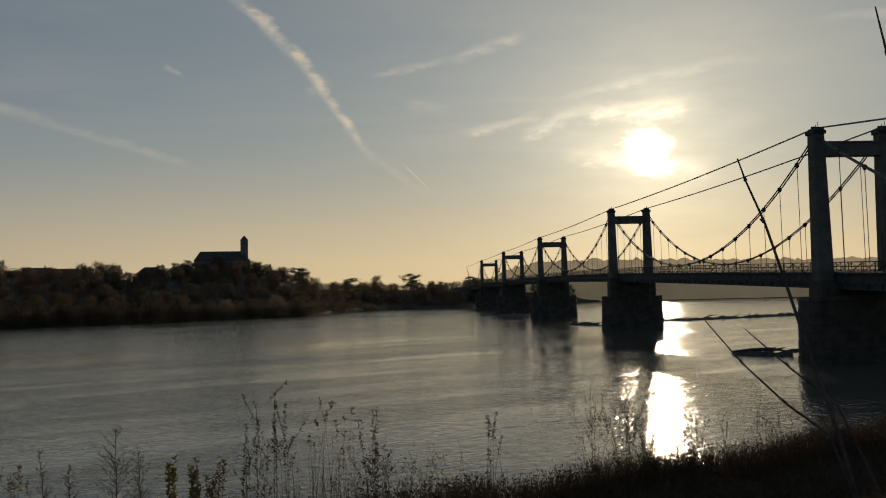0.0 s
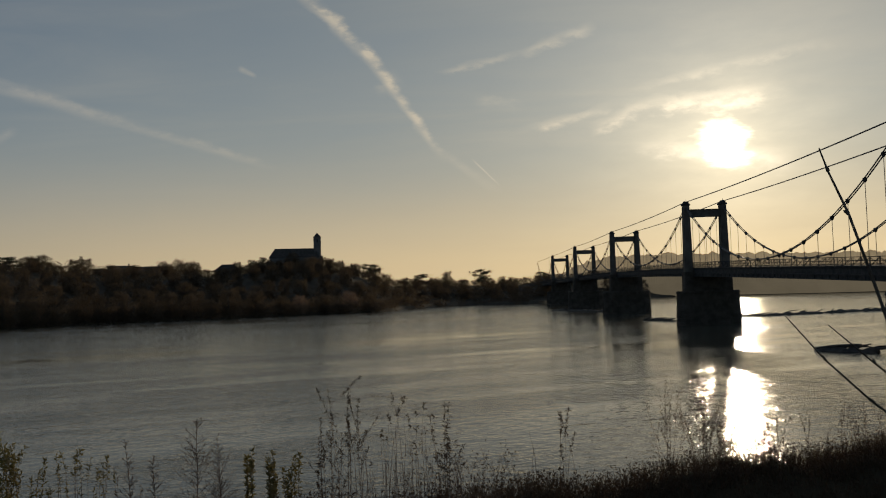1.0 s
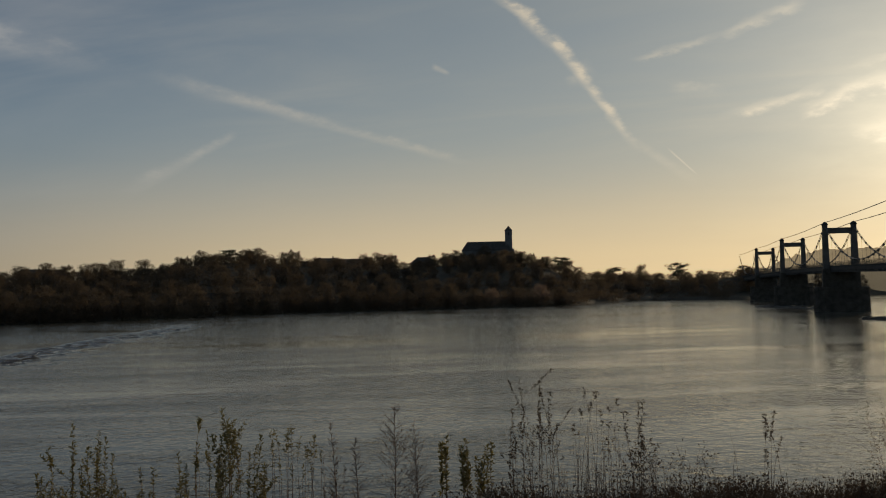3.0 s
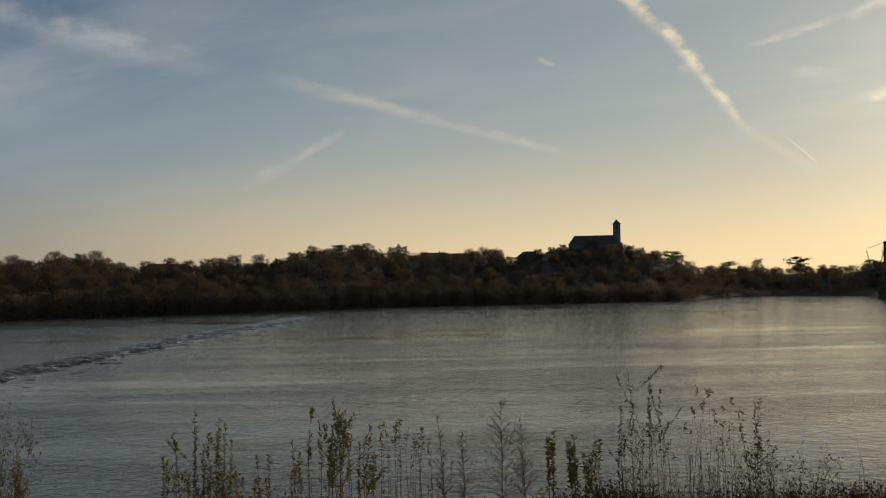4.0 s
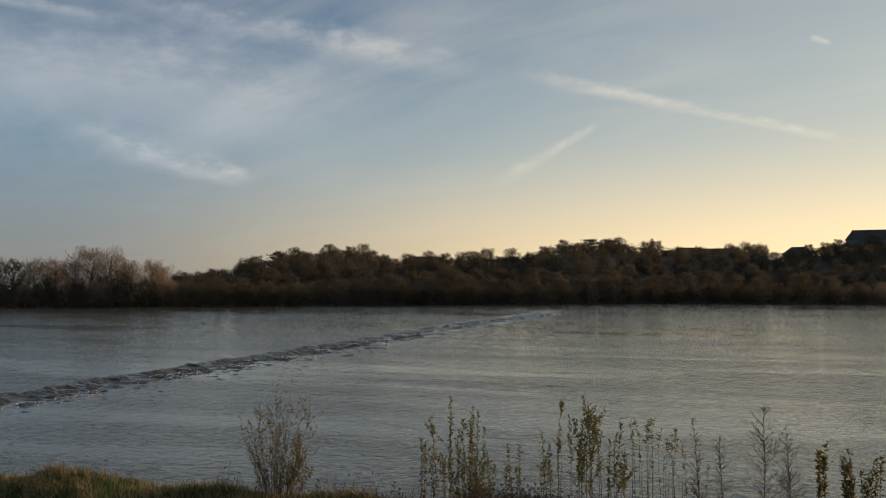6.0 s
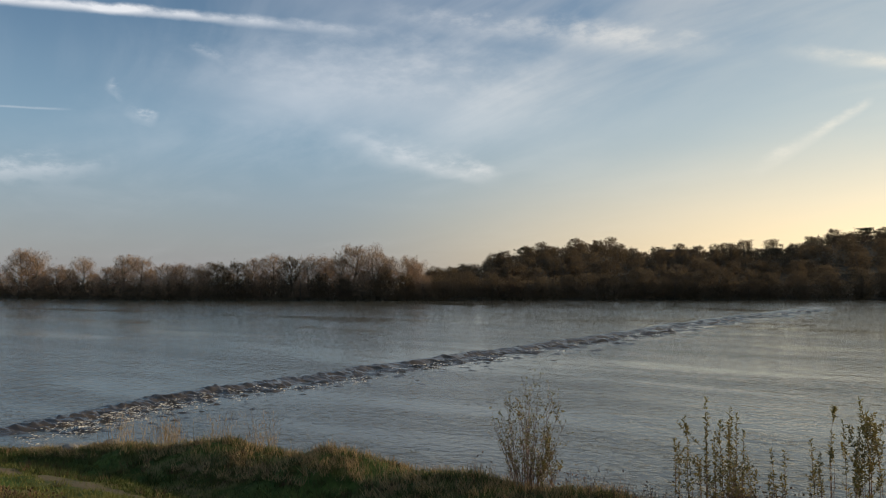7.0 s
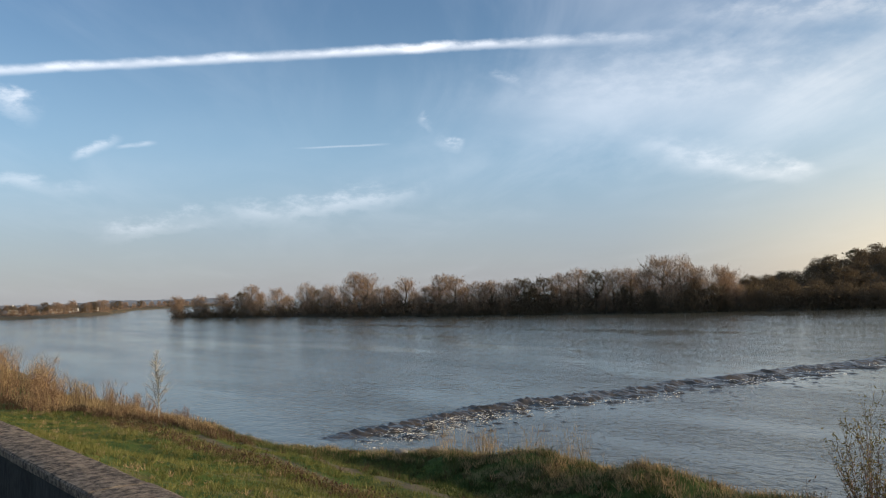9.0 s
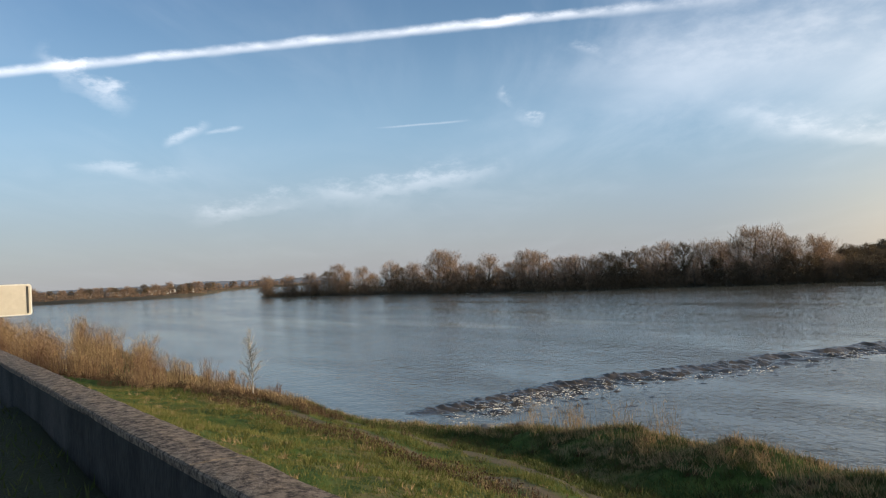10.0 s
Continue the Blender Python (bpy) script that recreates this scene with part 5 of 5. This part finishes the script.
bush(-12.2, -6.4, 1.6, 12, 0.6, M_BRAMBLE, "arching dark bramble with small leaves", density=26, leaf_len=.06, hvar=(.45, 1.0), sides=6, thick=.009)
bush(-13.6, -7.6, 1.8, 14, 0.6, M_BRAMBLE, "arching dark bramble with small leaves", density=28, leaf_len=.07, thick=.009, sides=4)
bush(-21.4, -7.2, 1.8, 10, 0.5, M_BRAMBLE, "dark bramble stalks with seed heads", density=26, leaf_len=.06, fan=False, sides=4, thick=.008)
bush(-17.0, -8.1, 2.0, 14, 0.6, M_BRAMBLE, "dark bramble stalks with small leaves", density=26, leaf_len=.07, fan=False, sides=3, thick=.008)
for az, el, sp in ((22.0, -7.6, 1.35), (20.4, -8.9, .85), (24.6, -9.8, .6), (26.0, -8.6, .5)):
    p, d = bank_spot(az, .2)
    ob = thing("sapling", Matrix.Translation(p), "slim bare sapling with fine upswept twigs", "sapling", "saplings on the bank")
    twiggy(ob, top_h(az, el, .2), 80, sp, M_STEM)


def spur(n0, n1, count, mat, name, label, hgt, s0, s1, leaf=None, width=0.012):
    b = Buf()
    for _ in range(count):
        s, n = rnd(s0, s1), rnd(n0, n1)
        z = bank_height(s, n)
        if z < 0.08:
            continue
        p = at(s, n, z - .03)
        for _ in range(random.randint(2, 4)):
            d = (Vector((0, 0, 1.5)) + rdir() * .6).normalized()
            q = p + Vector((rnd(-.1, .1), rnd(-.1, .1), 0))
            hh = hgt * rnd(.4, 1.25)
            b.sliver(q, d, d.cross(rdir()).normalized(), hh, width * rnd(.7, 1.4))
            if leaf and random.random() < leaf:
                dd = rdir(.5)
                b.leaf(q + d * hh * rnd(.4, .95), dd, dd.cross(rdir()).normalized(), .09 * rnd(.6, 1.4), .045)
    return tagged(part(name, b, mat), label, "grass", kind="stuff")


# crest tangle: dark and tall downstream, low and tawny upstream
spur(17.6, 21.2, 9500, M_BRAMBLE, "bramble_tangle", "dark tangle of bramble and dead stalks along the bank", 0.66, -44, 5, 0.9, .014)
spur(18.6, 21.0, 1800, M_STEM, "dead_stalks", "thin dead stalks standing along the bank edge", 0.85, -44, 12, 0.25, .010)
spur(3.2, 18.5, 26000, M_BRAMBLE, "rough_growth", "dark rough growth on the lower bank", 0.42, -46, -4, 0.8, .016)
spur(17.5, 20.4, 3600, M_DRY, "tawny_grass", "tawny dry grass fringing the bank edge", 0.32, 5, 36, 0.0, .013)
spur(14.8, 17.5, 1500, M_DRY, "tawny_grass", "tawny dry grass near the beach", 0.28, 30, 46, 0.0, .013)
for s, n in ((25, 19.4), (22.5, 19.8), (27.0, 18.9), (20.5, 19.9)):       # tall dry reeds
    b = Buf()
    p0 = at(s, n, bank_height(s, n) - .05)
    for _ in range(120 if s == 25 else 40):
        d = (Vector((0, 0, 2.2)) + rdir() * .6).normalized()
        q = p0 + Vector((random.gauss(0, .32), random.gauss(0, .32), 0))
        hh = rnd(.6, 1.75)
        b.sliver(q, d, d.cross(rdir()).normalized(), hh, .020)
        for _ in range(3):
            dd = (d + rdir() * .7).normalized()
            b.sliver(q + d * hh * rnd(.6, .9), dd, dd.cross(rdir()).normalized(), .2, .012)
    tagged(part("reed_clump", b, M_DRY), "clump of tall dry straw-coloured reeds", "reeds", group="reed clumps")
def on_rut(s, n, wide):
    """Whether a place lies on a wheel rut of the track."""
    return 8 < s < 34 and abs(abs(n - 11.15 - .03 * s + noise.noise((s * .5, n * .5, 1)) * .4) - 1.15) < wide


b = Buf()                                                              # short lawn
for _ in range(150000):
    s, n = rnd(-8, 50) if random.random() < .8 else rnd(3, 30), 1.0 + 15.5 * random.random() ** .9
    if on_rut(s, n, .42) and random.random() < .9:
        continue
    z = bank_height(s, n)
    if z < .2 or -0.4 < s * SKEW + n - 1.7 < 0.3:
        continue
    p = at(s, n, z - .02)
    d = (Vector((0, 0, 1.2)) + rdir() * .8).normalized()
    tall = .05 + .10 * max(0, noise.noise((s * .3, n * .3, 2)) + .45)
    b.sliver(p, d, d.cross(rdir()).normalized(), tall * rnd(.6, 1.6), .022)
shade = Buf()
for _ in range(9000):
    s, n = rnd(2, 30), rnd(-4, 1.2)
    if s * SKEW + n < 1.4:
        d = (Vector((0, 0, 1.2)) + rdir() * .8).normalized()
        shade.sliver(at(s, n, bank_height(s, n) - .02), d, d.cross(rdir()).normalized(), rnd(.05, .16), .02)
berm = Buf()
for _ in range(52000):                                                 # longer grass over the hollow and the crest
    s, n = rnd(-4, 44), 13.0 + 7.6 * random.random()
    z = bank_height(s, n)
    if z > .25 and not on_rut(s, n, .4):
        d = (Vector((0, 0, 1.2)) + rdir() * .8).normalized()
        berm.sliver(at(s, n, z - .02), d, d.cross(rdir()).normalized(), rnd(.08, .26), .022)
tagged(part("bank_grass", berm, M_SHADED_BLADES), "dark green grass on the low crest of the bank", "grass", kind="stuff")
tagged(part("lane_grass", shade, M_SHADED_BLADES), "thin dark grass in the shade behind the wall", "grass", kind="stuff")
tagged(part("grass", b, M_SUNLIT_MEADOW), "short green and yellowing grass on the bank", "grass", kind="stuff")
def tussocks(count, s0, s1, n0, n1, h, mat, name, label):
    """Grass tussocks: bunches of arching blades."""
    b = Buf()
    for _ in range(count):
        s, n = rnd(s0, s1), rnd(n0, n1)
        z = bank_height(s, n)
        if z < .25 or s * SKEW + n < 2.3 or on_rut(s, n, .5) or noise.noise((s * .4, n * .5, 6)) < -.12:
            continue
        p = at(s, n, z - .03)
        size = h * rnd(.5, 1.3)
        for _ in range(17):
            d = (Vector((0, 0, 1.0)) + rdir() * .75).normalized()
            q = p + Vector((random.gauss(0, .3), random.gauss(0, .3), 0)) * size
            b.sliver(q, d, d.cross(rdir()).normalized(), size * rnd(.6, 1.3), .026)
    tagged(part(name, b, mat), label, "grass", kind="stuff")


tussocks(2600, 2, 42, 13, 20.2, .30, M_SHADED_BLADES, "grass_tussocks", "green grass tussocks on the lower bank")
tussocks(1500, 4, 40, 16.8, 20.4, .28, M_DRY, "dry_tussocks", "tawny dry grass tussocks along the bank edge")
tussocks(700, 2, 42, 12, 20, .26, M_BRAMBLE, "brown_tussocks", "brown withered tussocks on the lower bank")
tussocks(3200, 3, 45, 2.4, 12, .20, M_SUNLIT_MEADOW, "short_tussocks", "short green tussocks on the upper bank")
tussocks(900, 3, 45, 2.4, 11, .15, M_DRY, "straw_patches", "straw-coloured patches in the grass")
# rough tawny strip between the track and the wall
spur(8.8, 10.2, 1600, M_BRAMBLE, "rough_strip", "brown rough growth beside the track", 0.22, 12, 40, .5, .016)
spur(8.6, 10.4, 900, M_DRY, "dry_strip", "tawny dry grass beside the track", 0.20, 12, 40, 0, .013)


# straw tuft at the foot of the wall
def tuft(s, n, count, h):
    b = Buf()
    p0 = at(s, n, bank_height(s, n) - .03)
    for _ in range(count):
        d = (Vector((0, 0, 1.6)) + rdir() * .5).normalized()
        b.sliver(p0 + Vector((random.gauss(0, .09), random.gauss(0, .09), 0)), d, d.cross(rdir()).normalized(), h * rnd(.5, 1.2), .012)
    tagged(part("straw_tuft", b, M_DRY), "small pale tuft of dry straw", "grass tuft", group="straw tufts")


tuft(10.6, 4.2, 60, .34)
tuft(11.4, 4.5, 34, .28)


# brush and sapling on the upstream bank
def brush_clump(s, n, h, count, mat, label):
    z = bank_height(s, n)
    ob = thing("willow_brush", Matrix.Translation(at(s, n, z - .1)), label, "brush", "willow brush on the bank")
    st, tw = Buf(), Buf()
    for _ in range(9):
        pts = stem_curve((random.gauss(0, .35), random.gauss(0, .35), 0), h * rnd(.7, 1.0), rnd(.05, .3), .04)
        st.tube(pts, [.028, .022, .017, .012, .008, .004], 4, False)
        for _ in range(count):
            t = rnd(.2, 1)
            i = min(4, int(t * 5))
            q = pts[i].lerp(pts[i + 1], t * 5 - i) + rdir() * .09 * h
            d = (rdir(.9) + Vector((0, 0, .5))).normalized()
            tw.sliver(q, d, d.cross(rdir()).normalized(), h * rnd(.08, .25), .006 + .00016 * s)
    tagged(part("brushwood", st, M_STEM, ob), kind="stuff")
    tagged(part("twig_spray", tw, mat, ob), kind="stuff")


s = 40.0
while s < 300:
    edge = lerp_table(s, [(38, 11.0), (44.6, 8.4), (54.7, 3.8), (60, 1.2), (74, -1.5), (110, -4.0)])
    for _ in range(5 if 56 < s < 150 else 3):
        n = edge + (lerp_table(s, [(40, 14), (50, 11.8), (70, 10.6), (110, 10.0), (150, 7.6), (300, 4.5)]) - edge) * rnd(0, 1) ** 1.1
        h = lerp_table(s, [(38, .55), (44, .9), (52, 1.7), (63, 2.8), (80, 3.8), (110, 4.3), (150, 4.6)]) * rnd(.65, 1.1)
        if bank_height(s, n) < .1:
            continue
        brush_clump(s + rnd(-1.0, 1.0), n, h, 54, M_BRUSH if random.random() < .6 else random.choice([M_STEM, M_DRY]), "tawny leafless willow brush in low sun")
    s += lerp_table(s, [(40, 1.5), (70, 2.0), (150, 5.0), (300, 9.0)])
for s0, n0 in ((36, 11.6), (41, 9.8), (46, 8.2), (51, 6.8), (57, 5.4)):
    spur(n0, 12.8, 520, M_DRY, "tawny_brush_floor", "tawny dry growth below the brush", 0.5, s0, s0 + 6, .2, .02)
for s0, n0 in ((33, 11.4), (37, 10.2), (41, 8.8), (45, 7.4), (50, 5.4), (55, 3.2), (60, .6), (66, -.8)):
    spur(n0, n0 + 2.2, 420, M_BRAMBLE, "dark_brush_edge", "dark low growth along the brush edge", 0.4, s0, s0 + 7, .6, .02)
p = way(101.4) * 41.0
s_ = 41 * math.cos(radians(WALL_AZ - 101.4)); n_ = 41 * math.sin(radians(WALL_AZ - 101.4))
ob = thing("sapling", Matrix.Translation((p.x, p.y, bank_height(s_, n_) - .05)), "pale-barked bare young tree on the grassy bank", "sapling")
twiggy(ob, 41 * math.tan(radians(-2.9)) + EYE - bank_height(s_, n_), 120, 1.05, M_PALE_BARK, 1.8)


# thin branches close by, rising from the slope below the wall
def close_branch(pairs, d, r, label):
    """A slim bare branch through headings and elevations, from its foot to its tip."""
    pts = [way(az) * d + Vector((0, 0, EYE + d * math.tan(radians(el)))) for az, el in pairs]
    ob = thing("branch", Matrix.Translation(pts[0]), label, "branch", "bare branches")
    b = Buf()
    k = len(pts)
    b.tube([p - pts[0] for p in pts], [r * (1 - .72 * i / (k - 1)) for i in range(k)], 6)
    part("stem", b, M_BARK, ob)
    for i in range(1, k - 1):
        q = pts[i] - pts[0]
        dd = ((pts[i + 1] - pts[i]).normalized() + rdir() * .5).normalized()
        g = Buf(); g.tube([q, q + dd * .035, q + dd * .055], [r * .8, r * .6, r * .15], 5); part("bud", g, M_BARK, ob)


def px_branch_foot(az):
    n = 8.0 * math.sin(radians(WALL_AZ - az))
    return math.degrees(math.atan2(bank_height(8 * math.cos(radians(WALL_AZ - az)), n) - .1 - EYE, 8.0))


close_branch([(-27.6, px_branch_foot(-27.6)), (-26.6, -14), (-25.2, -8.0), (-24.0, -4.0), (-22.9, 0.2), (-21.8, 4.2), (-20.75, 7.0), (-20.3, 8.5)], 8.0, .023, "long slim bare shoot leaning over the bank")
close_branch([(-27.5, px_branch_foot(-27.5)), (-27.0, -15), (-25.0, -9.4), (-22.6, -7.6), (-20.0, -5.0), (-17.8, -2.2)], 8.0, .018, "thin bare twig arching over the bank")
close_branch([(-28.2, px_branch_foot(-28.2)), (-27.6, -12.5), (-25.6, -7.6), (-22.8, -5.2), (-20.3, -2.8)], 8.2, .018, "thin bare twig arching over the bank")
close_branch([(-31.5, px_branch_foot(-31.5)), (-30.8, -6), (-30.2, 6), (-29.4, 14.0), (-28.9, 16.9)], 8.0, .024, "slim bare shoot standing above the bank")
